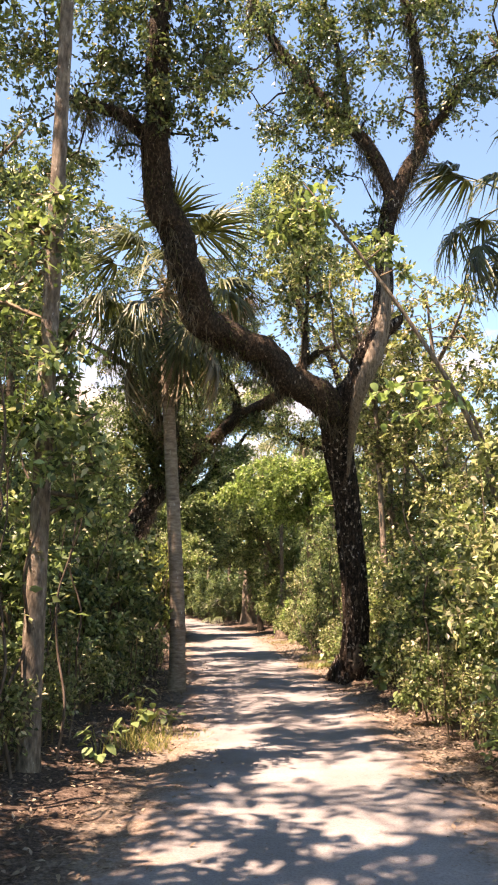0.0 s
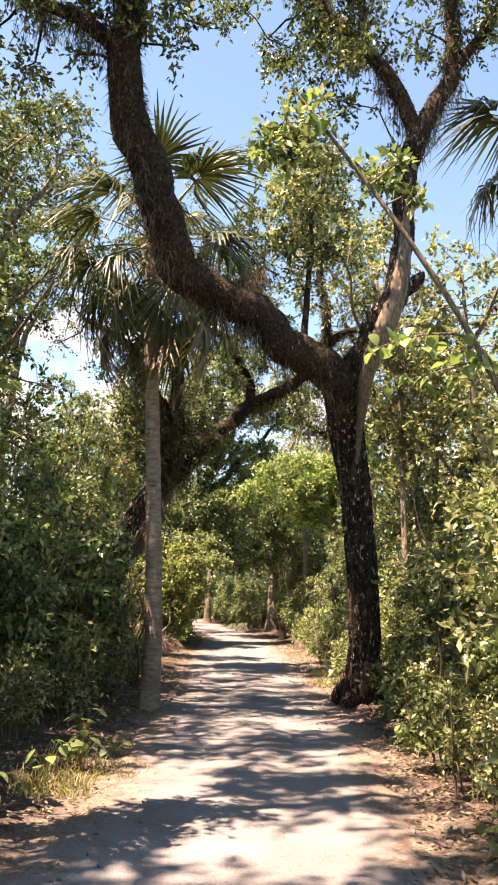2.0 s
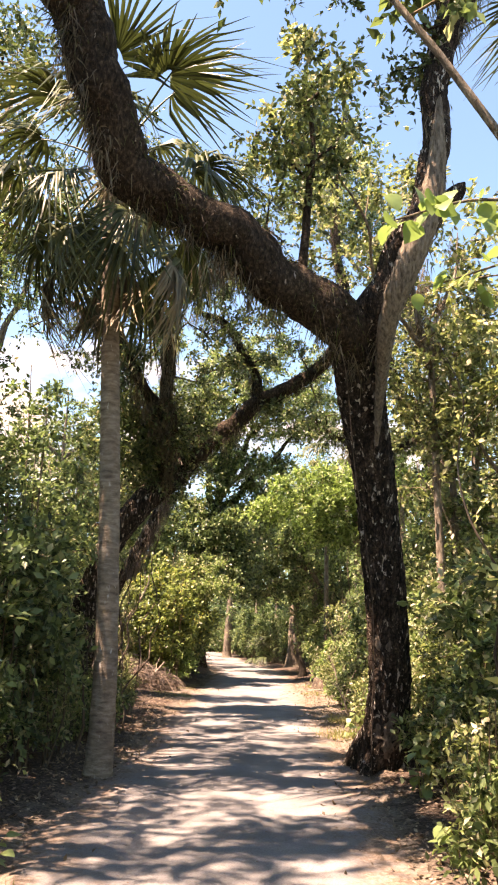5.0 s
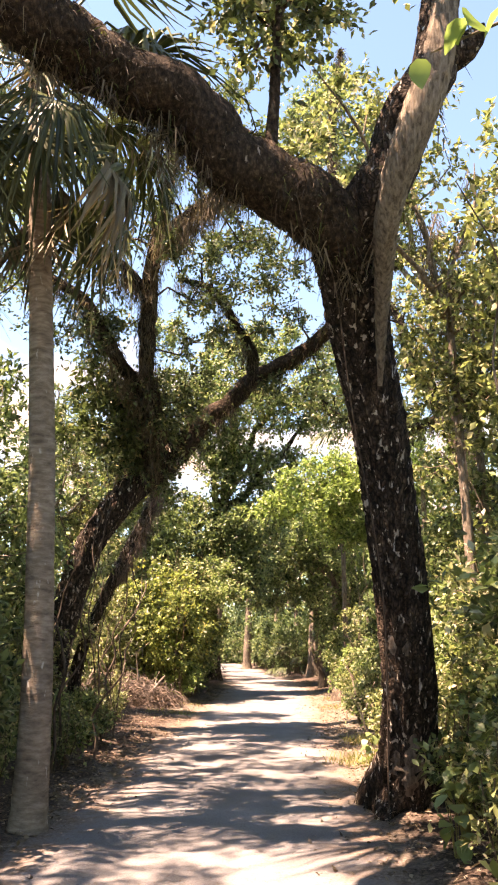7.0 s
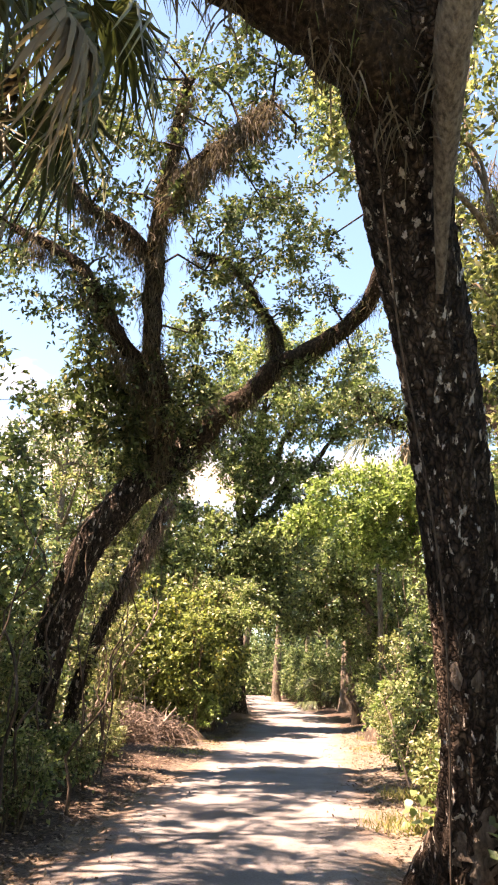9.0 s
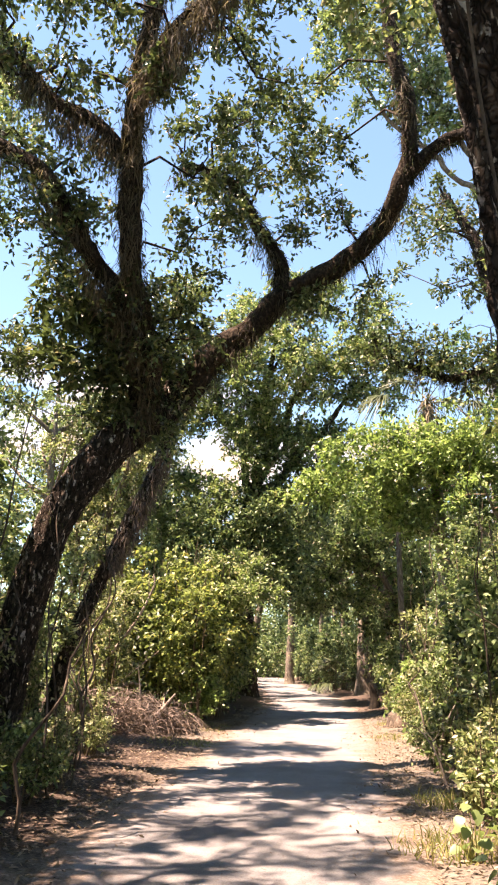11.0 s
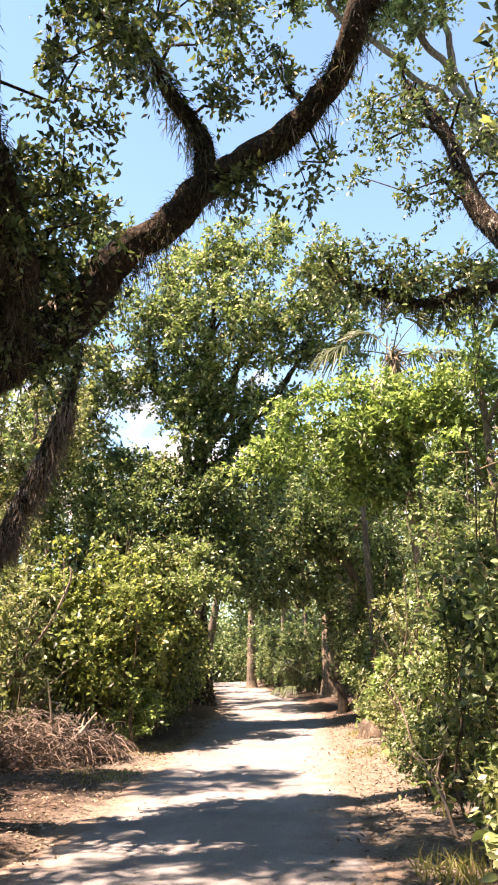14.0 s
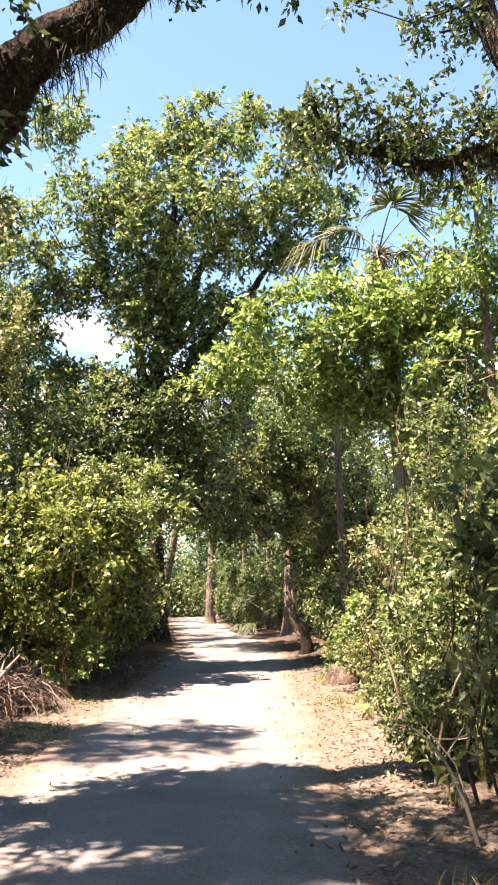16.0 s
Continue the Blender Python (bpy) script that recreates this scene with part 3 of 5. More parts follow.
def leaning_oak():
    g = np.random.default_rng(23)
    trunk = [(-3.95, 20.5, -0.1, 0.34), (-3.85, 20.4, 0.7, 0.27), (-3.65, 20.3, 1.6, 0.25), (-3.4, 20.2, 2.45, 0.24), (-3.05, 20.12, 3.27, 0.24), (-2.52, 20.25, 4.05, 0.25), (-1.98, 20.7, 4.7, 0.25), (-1.55, 20.95, 5.25, 0.23)]
    right = [(-1.85, 20.8, 4.9, 0.23), (-1.35, 20.85, 5.42, 0.20), (-0.88, 20.8, 5.75, 0.17), (-0.36, 20.85, 6.35, 0.16), (0.42, 20.75, 6.62, 0.14), (1.0, 20.4, 7.0, 0.13), (1.45, 19.95, 7.5, 0.12), (1.50, 19.7, 8.2, 0.10), (1.35, 19.5, 9.2, 0.085), (1.3, 19.3, 10.6, 0.06), (1.5, 19.0, 12.0, 0.03)]
    spur = [(-0.36, 20.85, 6.35, 0.11), (-0.33, 20.82, 6.8, 0.10), (-0.48, 20.78, 7.15, 0.09), (-0.75, 20.5, 7.6, 0.07), (-1.05, 20.25, 7.97, 0.05), (-1.6, 20.0, 8.1, 0.03)]
    out = [(1.45, 19.95, 7.5, 0.10), (1.8, 19.8, 7.75, 0.09), (2.4, 19.7, 8.0, 0.06), (3.1, 19.6, 8.3, 0.03)]
    up_a = [(-2.2, 20.5, 4.45, 0.20), (-2.0, 20.0, 5.0, 0.17), (-1.9, 19.2, 5.7, 0.14), (-1.85, 18.6, 6.5, 0.13), (-1.6, 18.0, 7.4, 0.11), (-1.35, 17.6, 8.3, 0.09), (-1.15, 17.4, 9.2, 0.06)]
    up_b = [(-2.0, 19.9, 5.2, 0.13), (-2.3, 18.8, 6.0, 0.11), (-2.65, 18.3, 6.65, 0.10), (-3.1, 18.2, 7.1, 0.08), (-3.8, 18.0, 7.5, 0.05)]
    side_a = [(-1.75, 18.4, 6.9, 0.08), (-2.1, 18.2, 7.4, 0.08), (-2.7, 18.1, 7.8, 0.07), (-3.4, 18.0, 8.7, 0.04)]
    side_b = [(-1.5, 17.9, 7.8, 0.08), (-1.0, 17.3, 7.7, 0.07), (-0.5, 17.0, 7.9, 0.05), (0.1, 16.8, 8.2, 0.03)]
    c = np.vstack([scatter(g, (-1.5, 18.0, 8.6), (2.0, 1.5, 1.4), 68), scatter(g, (-3.4, 18.4, 7.4), (1.4, 1.2, 1.3), 22), scatter(g, (-2.6, 18.8, 6.4), (0.8, 0.8, 0.7), 18), scatter(g, (-1.1, 19.1, 6.7), (0.7, 0.6, 0.9), 16), scatter(g, (-2.3, 20.6, 5.0), (0.7, 0.8, 0.75), 26),
                   scatter(g, (-0.5, 20.3, 8.4), (1.5, 1.0, 1.0), 44), scatter(g, (0.2, 20.6, 7.4), (0.5, 0.4, 0.3), 5), scatter(g, (0.3, 20.7, 6.2), (0.9, 0.3, 0.2), 6),
                   scatter(g, (2.8, 19.6, 8.6), (1.0, 0.8, 0.7), 12), scatter(g, (-3.4, 19.6, 5.2), (0.8, 0.8, 0.7), 14), scatter(g, (0.6, 17.0, 9.4), (1.2, 1.0, 0.8), 14), scatter(g, (-2.9, 17.2, 9.6), (1.8, 1.6, 1.0), 16), scatter(g, (-1.9, 19.7, 5.6), (0.75, 0.8, 0.7), 30), scatter(g, (-2.6, 18.4, 10.6), (2.2, 1.6, 0.9), 14),
                   scatter(g, (-2.3, 20.6, 4.7), (0.65, 0.6, 0.5), 24)])
    oak = tree("oak_tree", "dark leaning live oak furred with ferns reaching over the path", [trunk, right, spur, out, up_a, up_b, side_a, side_b], c, OAK_LEAF,
         (0.36, 13, 10, 0.088, 0.044), OAK_BARK, 23, 30, 0.08, LIMB_BARK, ((4, 70), (5, 34), (6, 44), (7, 70), (2, 16), (1, 16)), ((1, 3800), (2, 1300), (4, 1600), (5, 700), (6, 500), (7, 500), (3, 600), (0, 700)), 0.5, 0.025, 0.05, 8, {}, 0.3)
    d = np.vstack([scatter(g, (-2.75, 19.5, 5.4), (0.5, 0.5, 0.8), 34), scatter(g, (-2.15, 19.9, 5.3), (0.6, 0.5, 0.6), 26), scatter(g, (-3.1, 19.6, 5.9), (0.4, 0.4, 0.5), 10), scatter(g, (-1.9, 20.8, 5.25), (0.5, 0.4, 0.35), 14)])
    v, f = foliage(g, d, 0.3, 9, 6, 0.14, 0.06, 0.5)
    part("foliage", mesh("foliage", v - np.array(trunk[0][:3]), f, OAK_LEAF), oak, "dark broad leaves crowding the fork")
    v, f = branch_to(g, [up_a, up_b, trunk], d, 0.015)
    part("twig_tangle", mesh("twig_tangle", v - np.array(trunk[0][:3]), f, TWIG, True), oak)


def viny_trunk():
    g = np.random.default_rng(31)
    trunk = [(-4.35, 23.1, -0.05, 0.16), (-4.3, 23.05, 0.5, 0.13), (-4.08, 23.0, 1.5, 0.12), (-3.42, 23.0, 3.0, 0.115), (-2.9, 23.0, 4.05, 0.11), (-2.55, 22.85, 4.8, 0.08), (-2.35, 22.7, 5.4, 0.03)]
    c = np.vstack([scatter(g, (-3.9, 22.9, 2.4), (0.5, 0.5, 1.2), 16), scatter(g, (-2.6, 22.8, 5.3), (0.5, 0.5, 0.5), 8)])
    ob = tree("vine_covered_tree", "slanting trunk wrapped in dead vines and olive leaves", [trunk], c, OLIVE_LEAF, (0.34, 10, 8, 0.09, 0.05), OAK_BARK, 31, 16, 0.1, None, (), ((0, 1600),), 0.4)
    v = join([moss_curtain(g, trunk[3:6], 60, 40, 0.45), fringe(g, trunk[2:5], 500, 0.12, 0.7)])
    part("dead_vines", mesh("dead_vines", v[0] - np.array(trunk[0][:3]), v[1], BRUSH), ob, "tangle of dead pinkish vines")


def right_oak():
    g = np.random.default_rng(37)
    trunk = [(4.6, 22.6, -0.1, 0.32), (4.5, 22.6, 1.0, 0.26), (4.3, 22.7, 3.0, 0.24), (3.9, 22.9, 5.0, 0.22), (3.4, 23.2, 6.4, 0.18), (2.95, 23.4, 7.3, 0.14), (2.7, 23.4, 8.4, 0.10), (2.2, 23.4, 9.4, 0.06)]
    low = [(3.5, 23.2, 6.2, 0.10), (2.9, 23.4, 6.0, 0.08), (2.15, 23.5, 5.95, 0.07), (1.65, 23.6, 6.2, 0.055), (1.2, 23.7, 6.45, 0.04), (0.7, 23.8, 6.75, 0.02)]
    c = np.vstack([scatter(g, (1.4, 23.6, 6.5), (1.1, 0.5, 0.5), 20), scatter(g, (2.4, 23.4, 8.4), (1.1, 0.9, 1.3), 22), scatter(g, (4.2, 23.2, 8.6), (1.7, 1.6, 1.5), 34), scatter(g, (2.6, 23.4, 6.1), (0.8, 0.5, 0.4), 12)])
    tree("oak_tree", "dark oak with a bough of small leaves and moss", [trunk, low], c, OAK_LEAF, (0.44, 13, 10, 0.09, 0.045), OAK_BARK, 37, 22, 0.1, LIMB_BARK, ((0, 10), (1, 12)), ((0, 1400), (1, 800)), 0.45, kink=0.4)


# ---- palms ----
def fan_mesh(seed, dry=False, spread=1.0, blades=32):
    """A fan frond along +x: a stalk, then pleated blades that droop at the tips."""
    g = np.random.default_rng(seed)
    n = blades
    a = np.linspace(-1.9, 1.9, n) * spread + g.normal(0, 0.03, n)
    root = np.stack([0.75 + 0.22 * np.cos(a * 0.5), 0.03 * a, np.zeros(n)], 1)
    way = unit(np.stack([np.cos(a) + 0.25, np.sin(a), 0.16 * np.abs(np.sin(a)) + g.normal(0, 0.05, n)], 1))
    ln = g.uniform(0.35 if dry else 0.60, 0.82, n) * (1.0 - 0.13 * np.abs(a))
    side = unit(np.cross(way, [0, 0, 1.0]))
    rows, drop = [], (1.0 if dry else 1.05)
    for t, w in ((0, 0.016), (0.33, 0.038), (0.66, 0.026), (1.0, 0.003)):
        c = root + way * (ln * t)[:, None]
        c[:, 2] -= drop * ln * t ** 2.2 * g.uniform(0.6, 1.3, n)
        rows += [c + side * w / 2, c + np.array([0, 0, w * 0.45]), c - side * w / 2]
    v = np.stack(rows, 1).reshape(-1, 3)
    k = np.arange(n)[:, None] * 12
    f = np.concatenate([np.stack([k + [j, j + 1, j + 4, j + 3], k + [j + 1, j + 2, j + 5, j + 4]], 1).reshape(-1, 4) for j in (0, 3, 6)])
    return v, f


STALK = mesh("stalk", *tube([(0, 0, 0, 0.016), (0.4, 0, 0.03, 0.012), (0.8, 0, 0.0, 0.009), (1.15, 0, -0.09, 0.004)], 6, 0.12), PALM_LEAF, True)
PALM_FANS = [mesh("frond", *fan_mesh(50 + k, False, s), PALM_LEAF) for k, s in enumerate((1.0, 0.85, 1.1))]
DRY_FANS = [mesh("dry_frond", *fan_mesh(60 + k, True, s), DRY_PALM) for k, s in enumerate((0.42, 0.3))]


def palm(label, points, fronds, dry, size=1.0, seed=3, bark=PALM_BARK):
    g = np.random.default_rng(seed)
    base = np.array(points[0][:3])
    ob = thing("palm_tree", label, "palm tree", tuple(base))
    v, f = tube(points, 20, 0.045, 0.025, seed)
    part("trunk", mesh("trunk", v - base, f, bark, True), ob)
    head = np.array(points[-1][:3]) - base
    boots = ribbons(g, head + g.normal(0, 0.07, (160, 3)) * [1, 1, 2.2], g.normal(0, 1, (160, 3)) + [0, 0, -0.4], g.uniform(0.12, 0.4, 160), 0.03, 0.7)
    part("leaf_base_fibre", mesh("leaf_base_fibre", *boots, DRY_PALM), ob, "frayed brown leaf bases")
    for k in range(fronds + dry):
        old = k >= fronds
        fr = part("dry_frond" if old else "frond", (DRY_FANS if old else PALM_FANS)[k % (2 if old else 3)], ob, "dry tan fan frond" if old else "")
        part("stalk", STALK, fr)
        turn = k * 137.5 + g.uniform(-15, 15)
        pitch = g.uniform(50, 85) if old else -52 + 122 * (k / max(1, fronds - 1)) + g.uniform(-8, 8)
        s = size * g.uniform(0.85, 1.1)
        fr.matrix_local = Matrix.Translation(head + [0, 0, 0.12 - 0.012 * k]) @ pose(0, 0, 0, 0, pitch, turn) @ Matrix.Scale(s, 4)
    return ob


oak_over_trail()
leaning_oak()
viny_trunk()
right_oak()
palm("slender cabbage palm with a grey ringed trunk and drooping fan fronds", [(-1.22, 13.25, -0.05, 0.17), (-1.21, 13.24, 0.25, 0.14), (-1.2, 13.2, 1.2, 0.125), (-1.28, 13.2, 2.8, 0.115), (-1.36, 13.1, 4.4, 0.105), (-1.42, 13.0, 5.6, 0.10), (-1.42, 12.9, 6.4, 0.12), (-1.40, 12.8, 6.75, 0.08)], 24, 4, 1.25, 3)
palm("cabbage palm with dark hanging fans among the oaks", [(4.75, 13.1, 0, 0.16), (4.75, 13.1, 3, 0.13), (4.8, 13.0, 6, 0.12), (4.8, 12.9, 8.1, 0.11), (4.8, 12.9, 8.4, 0.08)], 15, 5, 1.3, 5)
palm("cabbage palm with pale dry fronds behind lime-green leaves", [(2.2, 28.4, 0, 0.17), (2.2, 28.4, 3, 0.14), (2.1, 28.3, 5.5, 0.13), (2.0, 28.2, 6.7, 0.12), (2.0, 28.2, 7.0, 0.08)], 11, 8, 1.0, 6)


# ---- understorey ----
def stem_set(g, n, height, lean, r):
    out = []
    for k in range(n):
        a, w = g.uniform(0, 6.28), lean * g.uniform(0.3, 1.0)
        h = height * g.uniform(0.7, 1.05)
        x0, y0 = 0.12 * math.cos(a), 0.12 * math.sin(a)
        mid = (x0 + 0.35 * w * math.cos(a) + g.normal(0, 0.05), y0 + 0.35 * w * math.sin(a) + g.normal(0, 0.05), h * 0.5)
        out.append([(x0, y0, -0.15, r), (*mid, r * 0.7), (w * math.cos(a + 0.3), w * math.sin(a + 0.3), h, r * 0.25)])
    return out


def shrub_model(name, label, category, seed, height, width, stems, clumps, leaf, look_of, low=0.12, bark=TWIG, lean=0.6, r=0.014):
    """A bush or sapling standing at the origin; used as a model for its copies."""
    g = np.random.default_rng(seed)
    ob = thing(name, label, category)
    lines = stem_set(g, stems, height, lean * width, r)
    for s in lines:
        part("stem", mesh("stem", *tube(s, 5, 0.4, 0.03, seed), bark, True), ob)
    c = scatter(g, (0, 0, height * (0.5 + low / 2)), (width, width, height * (0.5 - low / 2)), clumps)
    part("twig_tangle", mesh("twig_tangle", *branch_to(g, lines, c, 0.010, 0.03), bark, True), ob)
    part("foliage", mesh("foliage", *foliage(g, c, *look_of), leaf), ob)
    return ob


MODELS = {
    "low_a": shrub_model("shrub", "low green shrub with small leaves beside the path", "shrub", 101, 1.1, 0.55, 6, 22, BUSH_LEAF, (0.26, 10, 8, 0.089, 0.049)),
    "low_b": shrub_model("shrub", "low olive shrub with thin stems beside the path", "shrub", 102, 1.3, 0.5, 7, 18, OLIVE_LEAF, (0.29, 9, 8, 0.083, 0.042)),
    "mid_a": shrub_model("shrub", "dense dark green shrub at the wood's edge", "shrub", 103, 2.3, 0.85, 7, 44, BUSH_LEAF, (0.34, 11, 9, 0.101, 0.054)),
    "mid_b": shrub_model("shrub", "leggy olive shrub with yellowish sunlit leaves", "shrub", 104, 2.6, 0.75, 8, 36, OLIVE_LEAF, (0.32, 10, 8, 0.089, 0.045)),
    "mid_c": shrub_model("shrub", "deep green glossy shrub in the shade", "shrub", 105, 2.4, 0.9, 6, 46, DEEP_LEAF, (0.34, 11, 9, 0.107, 0.059)),
    "tall_a": shrub_model("sapling", "tall thin sapling with olive leaves", "tree", 106, 4.6, 0.95, 5, 52, OLIVE_LEAF, (0.37, 10, 9, 0.095, 0.049), 0.2, GREY_BARK, 0.5, 0.022),
    "tall_b": shrub_model("sapling", "tall leafy sapling with dark green leaves", "tree", 107, 5.0, 1.15, 4, 66, DEEP_LEAF, (0.39, 11, 9, 0.107, 0.057), 0.15, GREY_BARK, 0.5, 0.026),
    "tall_c": shrub_model("sapling", "tall sapling with fresh green leaves", "tree", 108, 4.4, 1.05, 4, 54, BUSH_LEAF, (0.39, 11, 9, 0.101, 0.054), 0.2, GREY_BARK, 0.5, 0.024),
    "gold": shrub_model("yellow_shrub", "sunlit shrub of yellowing leaves", "shrub", 109, 3.0, 0.9, 6, 54, GOLD_LEAF, (0.34, 11, 8, 0.101, 0.061), 0.1),
    "lime": shrub_model("lime_shrub", "small bright lime-green shrub", "shrub", 110, 1.4, 0.5, 5, 20, LIME_LEAF, (0.26, 10, 8, 0.095, 0.056)),
}


def wood_model(seed, label, height, crown_r, low, leaf, clumps, r, size=0.11):
    """A whole tree of the wood: trunk, limbs and a ragged crown."""
    g = np.random.default_rng(seed)
    ob = thing("tree", label, "tree")
    lx, ly = g.uniform(-0.5, 0.5, 2)
    trunk = [(0, 0, -0.15, r * 1.35), (0, 0, 0.5, r), (lx * 0.3, ly * 0.3, height * 0.35, r * 0.8), (lx * 0.7, ly * 0.5, height * 0.65, r * 0.5), (lx, ly, height * 0.93, r * 0.15)]
    part("trunk", mesh("trunk", *tube(trunk, 10, 0.4, 0.04, seed), GREY_BARK, True), ob)
    lines = [trunk]
    for k in range(6):
        a, h = k * 1.05 + g.uniform(-0.4, 0.4), height * g.uniform(low, 0.75)
        f = h / height
        x0, y0, w = lx * f, ly * f, crown_r * g.uniform(0.5, 0.8)
        s = [(x0, y0, h, r * 0.45), (x0 + 0.5 * w * math.cos(a), y0 + 0.5 * w * math.sin(a), h + 0.35 * w, r * 0.3), (x0 + w * math.cos(a), y0 + w * math.sin(a), h + 0.9 * w, r * 0.1)]
        lines.append(s)
        part("limb", mesh("limb", *tube(s, 6, 0.5, 0.04, seed + k), GREY_BARK, True), ob)
    mid = height * (low + 1) / 2
    c = scatter(g, (lx * 0.7, ly * 0.7, mid), (crown_r, crown_r, height * (1 - low) / 2), clumps)
    part("branch_tangle", mesh("branch_tangle", *branch_to(g, lines, c, 0.022, 0.05), TWIG, True), ob)
    part("crown", mesh("crown", *foliage(g, c, 0.54, 11, 9, size * 1.4, size * 0.75), leaf), ob)
    return ob


WOODS = [
    wood_model(201, "tall tree of the wood with olive-green crown", 10.0, 2.3, 0.30, OLIVE_LEAF, 70, 0.15),
    wood_model(202, "tall tree of the wood with dark green crown", 11.0, 2.6, 0.25, DEEP_LEAF, 80, 0.18),
    wood_model(203, "tall tree of the wood with fresh green crown", 9.0, 2.2, 0.30, BUSH_LEAF, 70, 0.13),
    wood_model(204, "tall slim tree with bright sunlit crown", 12.0, 2.0, 0.35, LIME_LEAF, 64, 0.14, 0.10),
    # sparse crown, added so that its shade falls in flecks
    wood_model(205, "tall thin-crowned tree added for dappled shade", 11.0, 2.7, 0.40, OAK_LEAF, 46, 0.13, 0.075),
]
used = set()


def plant(model, x, y, turn, s, group=""):
    """Stands a copy of a model at x, y; the first planting takes the model itself."""
    m = pose(x, y, float(ground_z(np.float64(x), np.float64(y))), 0, 0, turn)
    if model.name in used:
        ob = copy_thing(model, m)
    else:
        ob = model
        ob.matrix_basis = m
        used.add(model.name)
    ob.scale = (s, s, s)
    return tagged(ob, group=group)


pick = random.Random(7)


def hedge(side, y0, y1, step, kinds, inset, jitter, scale=(0.8, 1.15), group="undergrowth along the path"):
    y = y0
    while y < y1:
        e = float((left_edge if side < 0 else right_edge)(y))
        x = e + side * (inset + pick.uniform(-jitter, jitter))
        plant(MODELS[pick.choice(kinds)], x, y + pick.uniform(-0.3, 0.3), pick.uniform(0, 360), pick.uniform(*scale), group)
        y += step * pick.uniform(0.8, 1.25)


# both sides of the path, low plants first, then taller ones behind
hedge(-1, 3.0, 14.5, 1.0, ("low_a", "low_b", "low_b"), 0.35, 0.2, (0.6, 1.0))
hedge(-1, 14.0, 22.5, 0.6, ("low_b", "low_b", "low_a"), 0.45, 0.25, (0.4, 0.8))
hedge(-1, 3.0, 14.5, 1.0, ("mid_a", "mid_b", "mid_c"), 1.0, 0.25)
hedge(-1, 14.5, 18.5, 0.9, ("mid_b", "mid_b", "mid_a"), 1.5, 0.25, (0.6, 0.95))
hedge(-1, 18.5, 21.5, 1.1, ("mid_b", "mid_a"), 2.5, 0.3)
hedge(-1, 4.0, 22, 1.6, ("tall_a", "tall_b", "tall_c", "tall_b"), 2.3, 0.4)
hedge(-1, 22.5, 25.5, 0.9, ("mid_b", "low_b", "mid_a"), 1.3, 0.4)
hedge(-1, 23, 29, 1.3, ("tall_a", "tall_c"), 2.9, 0.5, (0.7, 0.95))
hedge(-1, 29.4, 42, 0.9, ("mid_a", "mid_c", "mid_c", "mid_b"), 0.75, 0.15)
hedge(-1, 29.5, 44, 1.7, ("tall_b", "tall_c", "tall_a"), 1.7, 0.4, (0.8, 1.05))
hedge(-1, 43, 68, 1.7, ("mid_c", "mid_c", "mid_a"), 0.4, 0.4, (1.0, 1.35))
hedge(1, 6.0, 30, 0.85, ("low_a", "low_b", "low_b"), 0.35, 0.2, (0.55, 1.0))
hedge(1, 5.5, 17, 0.95, ("mid_a", "mid_b", "mid_b", "mid_a"), 1.1, 0.25)
hedge(1, 17, 32, 1.3, ("mid_a", "mid_b", "mid_c"), 0.95, 0.3, (0.6, 1.0))
hedge(1, 18.5, 32, 1.1, ("tall_a", "tall_b", "tall_c"), 1.5, 0.35, (0.58, 0.85))
hedge(1, 6.0, 33, 1.5, ("tall_a", "tall_c", "tall_a"), 2.3, 0.5, (0.8, 1.1))
hedge(1, 32, 46, 1.2, ("mid_c", "mid_a", "low_a"), 0.9, 0.3)
hedge(1, 33, 48, 2.0, ("tall_b", "tall_c", "tall_b"), 1.9, 0.5)
hedge(1, 46, 70, 1.5, ("mid_c", "mid_c", "mid_a", "tall_b"), 0.3, 0.4, (1.0, 1.35))
for x, y, s in ((-3.15, 27.2, 1.05), (-3.75, 27.8, 1.3), (-4.75, 27.5, 1.15), (-3.1, 28.5, 1.15), (-3.3, 29.7, 1.2)):
    plant(MODELS["gold"], x, y, 57 * y, s, "yellowing shrubs")
for x, y, s in ((1.45, 27.6, 1.0), (1.3, 33.0, 1.1), (-2.75, 26.9, 0.8), (1.25, 31.0, 0.7)):
    plant(MODELS["lime"], x, y, 91 * y, s, "lime-green shrubs")

